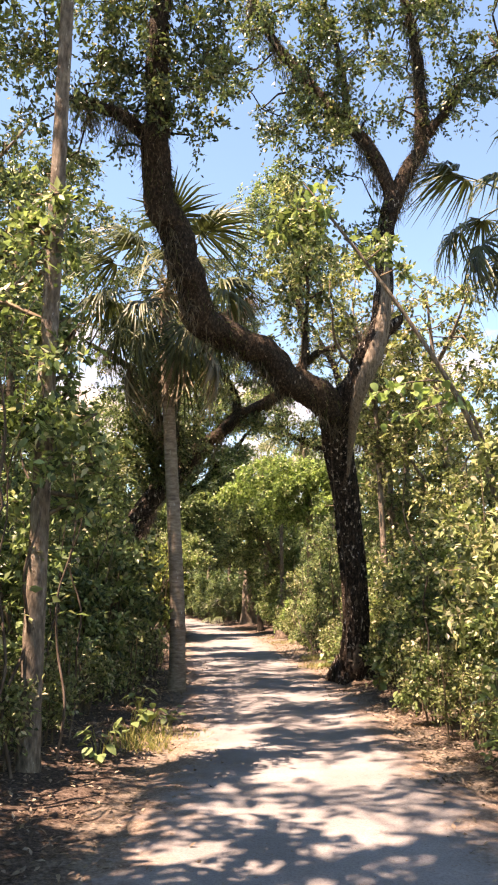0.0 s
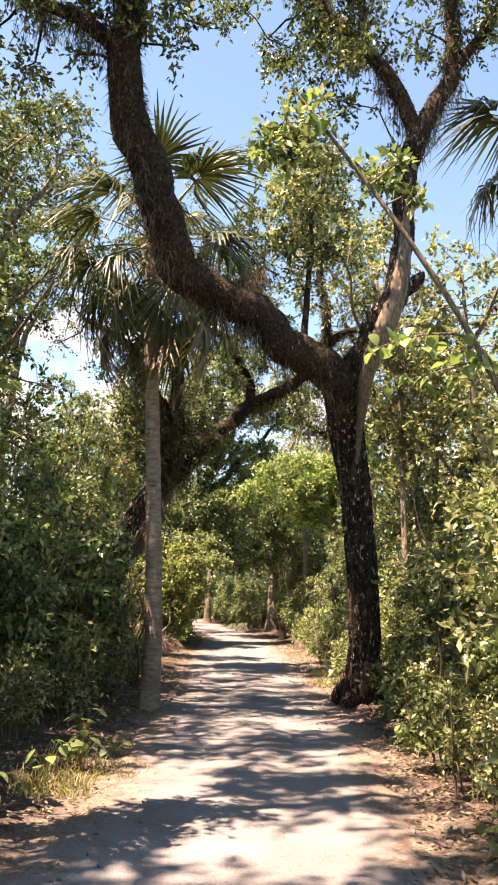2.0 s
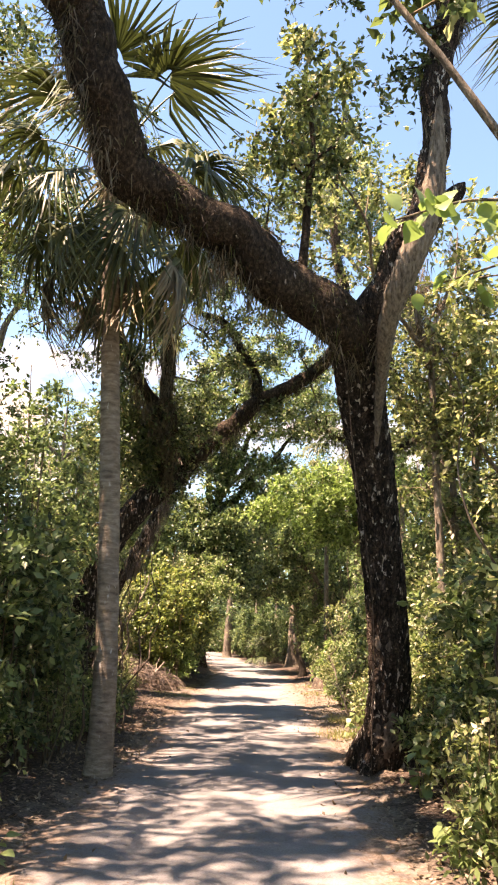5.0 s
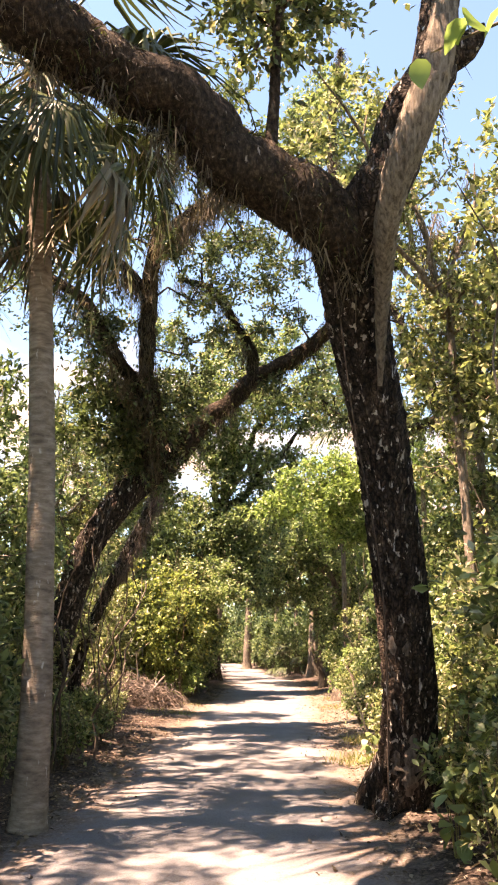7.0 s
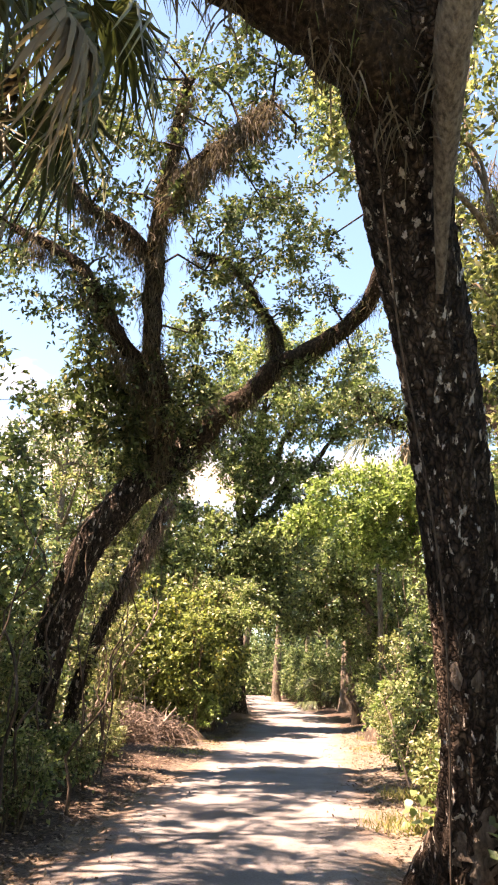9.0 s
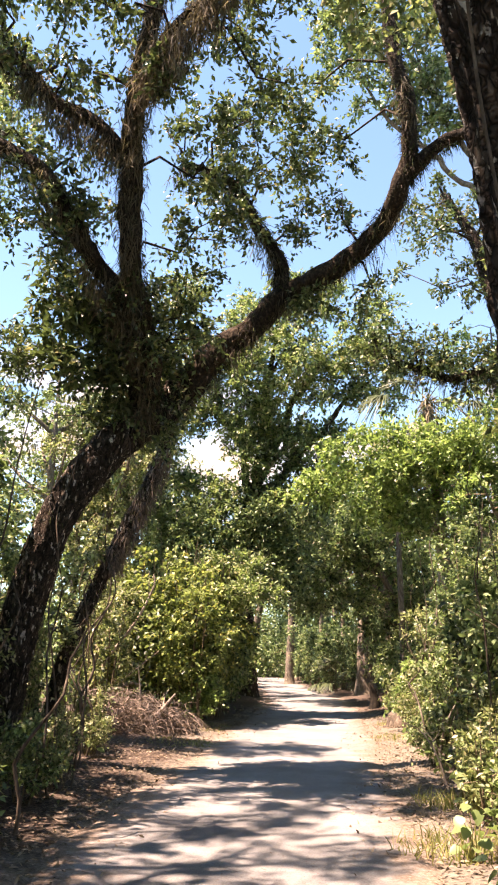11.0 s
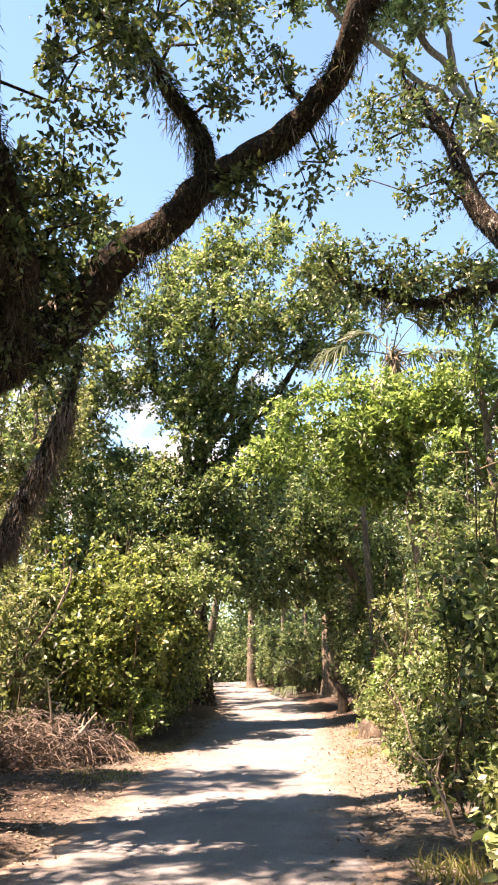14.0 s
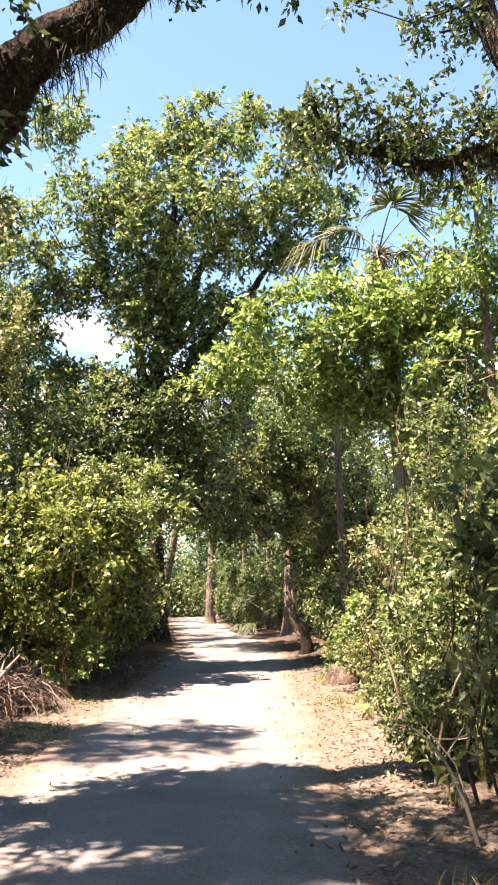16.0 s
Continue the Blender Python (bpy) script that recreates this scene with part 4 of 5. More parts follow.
# the wood behind; unseen trees beside and behind the start are added for shade
# also added for shade: (-6.4, 12.6), (-7.3, 17.3) and (-7.9, 20.3)
for x, y, k, s in ((-3.4, -0.6, 4, 1.0), (-3.5, 2.4, 1, 1.15), (-4.3, 1.7, 1, 0.9), (-5.3, 8.6, 4, 1.0), (-5.2, 11.4, 4, 0.95), (-4.3, 13.6, 4, 0.9), (-9.5, 24.5, 0, 0.7), (-6.4, 12.6, 1, 1.05), (-7.3, 17.3, 1, 0.95), (-7.9, 20.3, 2, 0.9), (-2.9, -2.6, 1, 1.0),
                   (-3.9, 9.8, 1, 0.62), (-5.5, 14.6, 1, 0.78), (-6.6, 14.2, 1, 0.75), (-7.2, 28.5, 1, 0.85), (-6.6, 32, 2, 0.95), (-9.0, 36.5, 1, 0.95), (-8.5, 43, 0, 1.0), (-10, 50, 1, 1.0), (-7.5, 31, 3, 0.75),
                   (5.4, 8.6, 0, 0.8), (5.6, 13.5, 2, 0.8), (4.6, 17.2, 0, 0.9), (3.9, 19.6, 0, 0.8), (5.8, 22.5, 0, 0.85), (5.6, 26.5, 0, 0.85), (3.3, 26.4, 3, 0.72), (4.6, 30, 2, 0.85), (6.8, 29, 3, 0.85), (4.2, 34.5, 1, 0.85),
                   (3.2, 39, 1, 0.9), (0.9, 40.2, 0, 1.0), (2.2, 42.0, 2, 1.1), (1.6, 45, 1, 1.0), (-0.6, 51, 1, 1.0), (-1.2, 47.5, 3, 0.9), (-2.5, 57, 0, 1.0), (-5.0, 66, 1, 1.05), (-12, 60, 1, 1.0),
                   (6.5, 3.5, 4, 0.9), (5.6, -4, 0, 0.95), (-5, -8, 1, 1.0), (1.0, -12, 1, 1.0)):
    plant(WOODS[k], x, y, 73 * (x + y), s, "trees of the wood")


def broad_tree(name, label, base, head, r, fork, regions, leaf, seed, size=0.09, spread=0.5, moss=0, bark=GREY_BARK):
    g = np.random.default_rng(seed)
    bx, by = base
    hx, hy, hz = head
    trunk = [(bx, by, -0.1, r * 1.4), (bx, by, 0.5, r), (bx + (hx - bx) * 0.35, by + (hy - by) * 0.35, hz * 0.45, r * 0.85), (hx, hy, hz, r * 0.65)]
    stems = [trunk] + [[(hx, hy, hz - 0.2, r * 0.55), (hx + (x - hx) * 0.35 + g.normal(0, 0.15), hy + (y - hy) * 0.35, hz + (z - hz) * 0.28, r * 0.42), (hx + (x - hx) * 0.7 + g.normal(0, 0.22), hy + (y - hy) * 0.7, hz + (z - hz) * 0.66, r * 0.28), (x, y, z, r * 0.08)] for x, y, z in fork]
    c = np.vstack([scatter(g, p, q, n) for p, q, n in regions])
    return tree(name, label, stems, c, leaf, (spread, 12, 9, size * 1.4, size * 0.72), bark, seed, 16, 0.15, None, ((1, moss), (2, moss)) if moss else (), (), 0.5, kink=0.7)


def dead_branch(points, r, seed, twigs=4, label="bleached bare dead branch lying in the brush"):
    g = np.random.default_rng(seed)
    base = np.array(points[0])
    n = len(points)
    line = [(*(np.array(p) - base), r * (1 - 0.75 * k / (n - 1))) for k, p in enumerate(points)]
    ob = thing("dead_branch", label, "branch", tuple(base), "dead branches")
    part("stem", mesh("stem", *tube(line, 8, 0.1, 0.04, seed), DEAD_WOOD, True), ob)
    c = spline(line, 0.1)
    for k in range(twigs):
        b = c[g.integers(len(c) // 3, len(c) - 1)]
        e = b[:3] + g.normal(0, 0.25, 3) + [0, 0, 0.2]
        part("twig", mesh("twig", *tube([(*b[:3], b[3] * 0.5), (*((b[:3] + e) / 2 + g.normal(0, 0.04, 3)), b[3] * 0.35), (*e, 0.003)], 5, 0.1), DEAD_WOOD, True), ob)


# the big tree that closes the view, with a gap of sky through it
broad_tree("oak_tree", "big spreading oak with a tall sunlit crown behind the bend", (-4.3, 33.4), (-2.6, 31.2, 5.7), 0.25,
           ((-1.5, 30.4, 9.6), (-0.3, 30.2, 9.4), (-3.4, 30.6, 9.8), (0.8, 30.4, 8.6), (-1.4, 30.0, 11.2)),
           (((-1.4, 30.0, 9.1), (2.3, 1.4, 1.7), 150), ((-3.7, 30.5, 9.0), (1.2, 1.2, 1.2), 56), ((-4.3, 30.2, 11.2), (0.6, 0.6, 0.8), 16), ((0.7, 30.2, 8.9), (1.2, 1.2, 1.5), 64),
            ((-1.45, 29.9, 10.9), (0.5, 0.5, 0.8), 18), ((-0.35, 29.9, 11.0), (0.3, 0.4, 0.9), 12), ((0.9, 30.0, 10.3), (0.45, 0.5, 0.7), 12), ((-2.6, 30.2, 10.4), (0.7, 0.6, 0.7), 18),
            ((-4.2, 30.8, 7.8), (1.1, 0.6, 0.35), 30), ((-0.9, 30.6, 6.7), (1.3, 0.8, 0.9), 70), ((-2.3, 30.3, 7.6), (0.9, 0.6, 0.6), 26), ((-5.1, 30.8, 6.9), (0.6, 0.6, 0.9), 24), ((-2.45, 30.2, 6.6), (0.5, 0.4, 0.8), 26), ((-3.5, 30.6, 5.7), (1.1, 0.5, 0.35), 22), ((-5.3, 30.3, 8.5), (0.9, 0.8, 1.2), 36), ((-4.45, 30.8, 6.25), (0.35, 0.4, 0.35), 9), ((-2.85, 30.3, 7.2), (0.4, 0.4, 0.3), 8)), BUSH_LEAF, 301, 0.085, 0.46, 10, LIMB_BARK)
dead_branch([(-2.3, 30.9, 6.1), (-1.85, 30.7, 6.55), (-1.45, 30.6, 6.95), (-1.2, 30.5, 7.35), (-1.05, 30.4, 7.7)], 0.09, 21, 3, "bleached bare limb jutting from the big oak")
broad_tree("oak_tree", "dark dense tree filling the bend beneath the sky gap", (-4.7, 34.4), (-3.6, 32.6, 3.4), 0.14,
           ((-4.6, 32.2, 4.8), (-2.2, 32.4, 4.9), (-3.4, 31.8, 5.0)),
           (((-3.5, 30.4, 4.7), (1.7, 0.9, 0.8), 80), ((-1.6, 30.6, 5.0), (1.3, 0.9, 1.0), 70), ((-2.4, 30.6, 3.6), (1.5, 0.8, 0.8), 50), ((-5.4, 31.6, 5.3), (1.3, 1.0, 1.3), 50)), DEEP_LEAF, 307, 0.085, 0.45)
broad_tree("oak_tree", "grey-green mossy tree standing behind the brush", (-6.6, 29.6), (-6.0, 29.2, 4.6), 0.17,
           ((-5.2, 28.8, 6.6), (-6.8, 29.0, 7.4), (-5.8, 29.2, 7.8)),
           (((-5.6, 29.0, 6.4), (1.2, 1.0, 1.4), 66), ((-7.2, 29.2, 6.2), (1.2, 1.2, 1.8), 50), ((-6.2, 28.8, 4.4), (1.3, 0.9, 1.2), 40)), OLIVE_LEAF, 308, 0.07, 0.42, 16)
broad_tree("tall_tree", "tall tree with a pale sunlit feathery crown", (5.2, 26.6), (4.0, 25.6, 9.5), 0.15,
           ((1.2, 24.6, 15.4), (0.6, 24.6, 13.4), (2.2, 24.8, 14.6)),
           (((1.2, 24.6, 14.2), (1.5, 1.2, 2.0), 90), ((2.5, 24.8, 12.6), (0.9, 0.9, 1.2), 30)), BUSH_LEAF, 310, 0.085, 0.5)
# two high-crowned trees, nearly out of view, added to dapple the path
broad_tree("tall_tree", "tall tree with a thin high crown, added to shade the path", (-5.3, 14.0), (-4.7, 14.3, 7.0), 0.12,
           ((-3.6, 14.6, 9.8), (-4.6, 15.2, 10.2), (-3.8, 13.6, 9.2)),
           (((-4.0, 14.6, 9.7), (1.4, 1.7, 0.9), 56), ((-4.6, 16.4, 9.4), (1.0, 1.0, 0.8), 24)), OAK_LEAF, 313, 0.065, 0.4)
broad_tree("tall_tree", "tall tree with a thin high crown, added to shade the path", (-4.9, 8.4), (-4.3, 8.5, 7.0), 0.11,
           ((-3.2, 8.4, 9.8), (-4.2, 9.4, 10.2), (-3.6, 7.6, 9.4)),
           (((-3.7, 8.3, 9.7), (1.3, 1.6, 0.8), 44), ((-4.3, 10.4, 9.6), (1.0, 1.1, 0.8), 22)), OAK_LEAF, 314, 0.065, 0.38)
broad_tree("tall_tree", "tall tree with a pale green crown above the thicket", (-7.6, 22.6), (-6.6, 21.6, 8.0), 0.16,
           ((-5.6, 21.0, 10.6), (-6.8, 21.2, 12.0), (-7.8, 21.6, 10.4)),
           (((-6.2, 21.2, 10.6), (1.6, 1.2, 1.9), 80), ((-7.8, 21.6, 8.6), (1.3, 1.2, 1.6), 40)), BUSH_LEAF, 311, 0.08, 0.48)
broad_tree("oak_tree", "dark tree with low boughs shading the bend", (2.6, 37.0), (0.6, 36, 4.2), 0.14,
           ((-1.2, 35.6, 5.0), (-0.2, 36, 6.4), (1.6, 35.5, 6.2), (-2.4, 36.2, 5.4)),
           (((-1.4, 35.6, 5.2), (2.2, 1.4, 1.5), 110), ((0.9, 35.8, 5.2), (1.5, 1.5, 1.5), 80), ((-3.0, 38, 4.6), (1.6, 1.4, 1.2), 50), ((-1.3, 36.8, 3.5), (2.0, 1.0, 0.7), 50), ((1.5, 36.6, 2.8), (0.9, 1.0, 1.6), 40)), DEEP_LEAF, 302, 0.10, 0.55)
broad_tree("lime_tree", "feathery tree with flat sprays of lime-green leaves", (1.27, 31.5), (1.26, 31.4, 5.3), 0.09,
           ((0.2, 30.4, 6.0), (2.4, 29.5, 6.4), (1.0, 29.2, 5.4), (3.4, 30.2, 6.2), (-0.3, 30.6, 5.6)),
           (((1.1, 27.4, 5.7), (1.5, 0.9, 0.7), 60), ((2.9, 26.9, 5.6), (1.4, 0.9, 0.6), 56), ((1.1, 28.0, 4.7), (1.0, 0.8, 0.6), 40), ((-0.5, 28.6, 5.3), (0.9, 0.7, 0.35), 24), ((2.6, 28.0, 4.4), (1.2, 0.8, 0.7), 30)), LIME_LEAF, 303, 0.085, 0.45)
broad_tree("small_tree", "small tree with pale feathery green sprays", (-3.4, 30.2), (-3.0, 29.4, 2.6), 0.05, ((-2.2, 28.5, 2.9), (-2.8, 28.8, 3.6), (-1.7, 28.6, 2.8)),
           (((-2.15, 28.5, 2.85), (0.8, 0.6, 0.28), 26), ((-2.6, 28.8, 3.5), (0.8, 0.8, 0.35), 18)), BUSH_LEAF, 304, 0.07, 0.36)
# leaf clumps added over the trail to keep the far bend in shade
broad_tree("tree", "dark spreading tree added to roof and shade the far bend", (-5.6, 47.0), (-4.6, 46.4, 5.0), 0.2, ((-2.6, 45.6, 6.6), (-1.4, 47.0, 7.0), (-5.4, 44.8, 7.0)),
           (((-2.6, 44.6, 6.6), (2.4, 2.4, 1.1), 70), ((-1.0, 40.4, 6.8), (2.0, 1.8, 1.0), 50), ((-4.4, 50.0, 6.6), (2.6, 2.4, 1.2), 60), ((-0.6, 48.6, 6.6), (2.2, 2.4, 1.2), 50), ((-4.6, 55.5, 6.8), (2.8, 2.8, 1.2), 60), ((-6.8, 60.5, 6.8), (2.8, 2.6, 1.2), 50)), DEEP_LEAF, 312, 0.10, 0.5)
broad_tree("old_tree", "old tree with a broad pale trunk foot beside the bend", (-0.1, 43.2), (0.1, 43.3, 5.0), 0.42, ((1.2, 43, 7), (-1.4, 43, 7.2), (0.3, 43.5, 8)),
           (((0, 43.2, 7.2), (2.4, 1.8, 1.6), 50), ((0.1, 42.7, 3.6), (1.0, 0.6, 1.2), 24)), DEEP_LEAF, 305, 0.11, 0.6, 0, GREY_BARK)
broad_tree("old_tree", "dark trunk at the end of the hedge", (-4.35, 40.8), (-4.6, 41.0, 5.0), 0.32, ((-5.6, 41, 6.4), (-4.0, 41.6, 7.0)), (((-4.6, 41.6, 6.4), (1.9, 1.6, 1.4), 44), ((-5.0, 40.4, 3.0), (0.8, 1.6, 1.9), 36)), DEEP_LEAF, 306, 0.11, 0.6, 0, OAK_BARK)
for x, y, r in ((-5.0, 57.5, 0.26), (-2.9, 54.0, 0.15)):
    broad_tree("tree", "straight grey trunk far along the path", (x, y), (x + 0.2, y, 5.5), r, ((x + 1, y, 7.5), (x - 1.2, y, 7.6)), (((x, y, 7.0), (2.2, 1.6, 2.0), 34), ((x - 0.4, y + 1.5, 2.6), (1.7, 1.0, 2.0), 30)), DEEP_LEAF, int(400 + 7 * y), 0.13, 0.7)
# last clump, overhead and out of view, added to shade the right verge
broad_tree("tree", "slim tree wrapped in vines and pale leaves", (-1.85, 6.85), (-1.77, 6.8, 7.6), 0.095, ((-2.3, 6.6, 8.6), (-1.3, 6.9, 9.0)),
           (((-1.95, 6.8, 4.2), (0.5, 0.45, 1.3), 18), ((-2.6, 6.9, 8.3), (0.9, 0.8, 0.9), 24), ((-2.3, 6.5, 9.6), (1.5, 1.3, 0.8), 34), ((-1.7, 6.7, 2.6), (0.5, 0.4, 0.9), 14), ((-1.6, 4.7, 9.3), (1.2, 1.0, 0.7), 34)), BUSH_LEAF, 330, 0.075, 0.34)


broad_tree("slim_tree", "slim tree with pale olive sunlit leaves among the oaks", (2.95, 17.2), (2.85, 17.2, 6.2), 0.075, ((1.8, 16.9, 8.0), (3.4, 17.4, 8.4), (2.6, 17.4, 9.2), (1.0, 14.6, 8.2)),
           (((1.9, 16.9, 8.3), (1.3, 1.2, 1.3), 40), ((0.8, 13.4, 8.1), (1.0, 0.8, 0.9), 26), ((3.0, 17.2, 5.4), (0.8, 0.7, 1.6), 34)), OLIVE_LEAF, 340, 0.075, 0.42, 8)
broad_tree("slim_tree", "slim tree hung with brown moss and dry leaves", (3.4, 18.5), (3.35, 18.5, 5.8), 0.08, ((3.0, 18.4, 8.4), (4.2, 18.6, 8.0)),
           (((3.4, 18.3, 6.6), (1.2, 0.8, 1.9), 46),), OLIVE_LEAF, 341, 0.075, 0.42, 14)


# ---- smaller things ----
def leaf_litter():
    g = np.random.default_rng(71)
    n = 24000
    y = g.uniform(1.0, 34, n)
    left = g.uniform(0, 1, n) < 0.5
    e = np.where(left, left_edge(y), right_edge(y))
    t = trail_x(y)
    edge = t + np.where(left, -1.0, 1.0)
    x = edge + (e - edge) * g.uniform(-0.25, 1.35, n)
    p = np.stack([x, y, ground_z(x, y) + 0.012 + g.uniform(0, 0.02, n)], 1)
    w = g.normal(0, 1, (n, 3)) * [1, 1, 0.25]
    f = g.normal(0, 0.3, (n, 3)) + [0, 0, 1]
    v = leaves(p, w, f, g.uniform(0.03, 0.075, n), g.uniform(0.015, 0.035, n))
    tagged(new("leaf_litter", mesh("leaf_litter", *v, DEAD_LEAF)), "fallen brown leaves strewn along the path's edges", "leaf litter", kind="stuff")


def grass_tuft(x, y, r, n, h, label, mat=GRASS, seed=1):
    g = np.random.default_rng(seed)
    a, d = g.uniform(0, 6.28, n), r * np.sqrt(g.uniform(0, 1, n))
    px, py = d * np.cos(a), d * np.sin(a)
    z = ground_z(px + x, py + y) - float(ground_z(np.float64(x), np.float64(y))) - 0.01
    v = ribbons(g, np.stack([px, py, z], 1), g.normal(0, 0.35, (n, 3)) + [0, 0, 1], h * g.uniform(0.4, 1.2, n), 0.010, 0.35)
    ob = new("grass_tuft", mesh("grass_tuft", *v, mat))
    ob.location = (x, y, float(ground_z(np.float64(x), np.float64(y))))
    tagged(ob, label, "grass", "grass tufts", "stuff")


def woody_vine(x, y, h, r, seed, lean=0.3):
    g = np.random.default_rng(seed)
    z = float(ground_z(np.float64(x), np.float64(y)))
    p = [(0, 0, -0.05, r)]
    for k in range(1, 9):
        p.append((lean * k / 8 + g.normal(0, 0.07), g.normal(0, 0.07), h * k / 8, r * (1 - 0.1 * k)))
    ob = new("woody_vine", mesh("woody_vine", *tube(p, 7, 0.12, 0.06, seed), VINE_BARK, True))
    ob.location = (x, y, z)
    tagged(ob, "bare brown woody vine rising through the undergrowth", "vine", "woody vines")


def brush_pile(x, y, rx, ry, h, n, seed):
    g = np.random.default_rng(seed)
    z = float(ground_z(np.float64(x), np.float64(y)))
    u = unit(g.normal(0, 1, (n, 3))) * g.uniform(0.2, 1, (n, 1)) * [rx, ry, h]
    u[:, 2] = np.abs(u[:, 2]) * 0.8 + 0.02
    v = ribbons(g, u, g.normal(0, 1, (n, 3)) * [1, 1, 0.5], g.uniform(0.12, 0.5, n), 0.013, 0.45)
    ob = new("brush_pile", mesh("brush_pile", *v, BRUSH))
    ob.location = (x, y, z)
    tagged(ob, "heap of dead pinkish-grey brush at the path's edge", "brush", kind="stuff")


def broad_leaf(seed, mat):
    g = np.random.default_rng(seed)
    rows, f = [], []
    outline = ((0.0, 0.0), (0.12, 0.30), (0.35, 0.42), (0.62, 0.33), (0.85, 0.15), (1.0, 0.0))
    for t, w in outline:
        z = -0.25 * t * t
        rows += [(t, w, z + 0.12 * w + g.normal(0, 0.01)), (t, 0, z), (t, -w, z + 0.12 * w + g.normal(0, 0.01))]
    for k in range(5):
        for j in (0, 1):
            f.append((3 * k + j, 3 * k + j + 1, 3 * k + j + 4, 3 * k + j + 3))
    return mesh("leaf", rows, f, mat, True)


def lime_sapling():
    g = np.random.default_rng(77)
    base = np.array((3.1, 9.6, 0.05))
    ob = thing("broadleaf_sapling", "thin sapling hanging big lime-green leaves over the path", "tree", tuple(base))
    trunk = [(3.1, 9.6, 0.0, 0.035), (3.05, 9.5, 1.6, 0.03), (2.9, 9.4, 3.2, 0.024), (2.5, 9.2, 3.95, 0.016), (2.0, 9.0, 4.0, 0.010), (1.4, 8.9, 3.8, 0.004)]
    arm = [(2.6, 9.2, 3.85, 0.012), (2.2, 9.3, 3.75, 0.009), (1.7, 9.4, 3.62, 0.004)]
    high = [(3.02, 9.5, 2.6, 0.034), (2.6, 9.2, 3.7, 0.032), (1.85, 9.05, 4.95, 0.026), (0.98, 9.0, 6.2, 0.018), (0.7, 9.0, 6.6, 0.008)]
    for nm, s in (("trunk", trunk), ("limb", arm), ("limb", high)):
        v, f = tube(s, 7, 0.1, 0.04, 4)
        part(nm, mesh(nm, v - base, f, GREY_BARK, True), ob)
    shapes = [broad_leaf(k, LIME_LEAF) for k in range(3)]
    c = np.vstack([scatter(g, (0.8, 9.0, 6.1), (0.75, 0.4, 0.3), 9), scatter(g, (1.9, 9.1, 5.7), (0.5, 0.4, 0.4), 5)])
    v, f = foliage(g, c, 0.26, 8, 7, 0.12, 0.062)
    part("foliage", mesh("foliage", v - base, f, BUSH_LEAF), ob)
    v, f = branch_to(g, [high], c, 0.012)
    part("twig_tangle", mesh("twig_tangle", v - base, f, TWIG, True), ob)
    for s, n in ((trunk[3:], 30), (arm, 26), (high[3:], 14)):
        c = spline(s, 0.04)
        for k in range(n):
            p = c[g.integers(0, len(c)), :3] + g.normal(0, 0.06, 3) - base
            lf = part("leaf", shapes[k % 3], ob)
            lf.matrix_local = Matrix.Translation(p) @ pose(0, 0, 0, g.uniform(-40, 40), g.uniform(5, 65), g.uniform(0, 360)) @ Matrix.Scale(g.uniform(0.11, 0.17), 4)


def weed(x, y, h, n, size, seed, label="low broad-leaved weed at the path's edge"):
    g = np.random.default_rng(seed)
    z = float(ground_z(np.float64(x), np.float64(y)))
    ob = thing("weed", label, "plant", (x, y, z), "weeds at the path's edge")
    for k in range(n):
        a = g.uniform(0, 360)
        d = g.uniform(0.02, 0.16)
        tip = Vector((d * math.cos(radians(a)), d * math.sin(radians(a)), h * g.uniform(0.25, 1.0)))
        st = part("stem", mesh("stem", *tube([(0.2 * tip.x, 0.2 * tip.y, -0.02, 0.004), (0.5 * tip.x, 0.5 * tip.y, 0.6 * tip.z, 0.003), (*tip, 0.002)], 4, 0.2), GRASS, True), ob)
        lf = part("leaf", WEED_LEAVES[k % 3], st)
        lf.matrix_local = Matrix.Translation(tip) @ pose(0, 0, 0, g.uniform(-25, 25), g.uniform(-15, 45), a) @ Matrix.Scale(size * g.uniform(0.7, 1.2), 4)


WEED_LEAVES = [broad_leaf(k + 5, BUSH_LEAF) for k in range(3)]
for k, (x, y, h, n, s) in enumerate(((-1.12, 9.25, 0.35, 16, 0.13), (-1.3, 8.8, 0.3, 12, 0.12), (-1.0, 9.9, 0.2, 10, 0.10), (-1.45, 10.6, 0.3, 12, 0.12), (-1.4, 7.6, 0.35, 12, 0.11), (1.95, 10.4, 0.3, 12, 0.11), (2.0, 12.6, 0.4, 14, 0.12),
                                      (2.15, 13.3, 0.6, 18, 0.13), (1.7, 15.6, 0.35, 12, 0.11), (1.6, 17.1, 0.4, 14, 0.11), (1.75, 18.6, 0.45, 16, 0.12), (1.85, 19.7, 0.6, 18, 0.14), (1.6, 21.1, 0.35, 12, 0.11), (1.9, 21.6, 0.5, 14, 0.12), (-3.1, 21.6, 0.4, 14, 0.12),
                                      (-2.5, 19.2, 0.35, 12, 0.11), (-3.2, 27.6, 0.3, 12, 0.11), (1.3, 24.6, 0.3, 12, 0.1))):
    weed(x, y, h, n, s, 700 + k)
lime_sapling()
leaf_litter()
brush_pile(-3.9, 24.9, 1.1, 0.9, 0.95, 4200, 5)
brush_pile(-3.2, 25.6, 0.7, 0.6, 0.6, 1800, 6)
brush_pile(-4.9, 23.9, 0.9, 0.8, 0.6, 700, 7)
dead_branch([(-4.95, 25.9, 0.2), (-4.85, 25.8, 0.65), (-4.35, 25.8, 1.45), (-3.85, 25.75, 2.1), (-3.52, 25.7, 2.75), (-3.55, 25.7, 2.95)], 0.045, 1, 5)
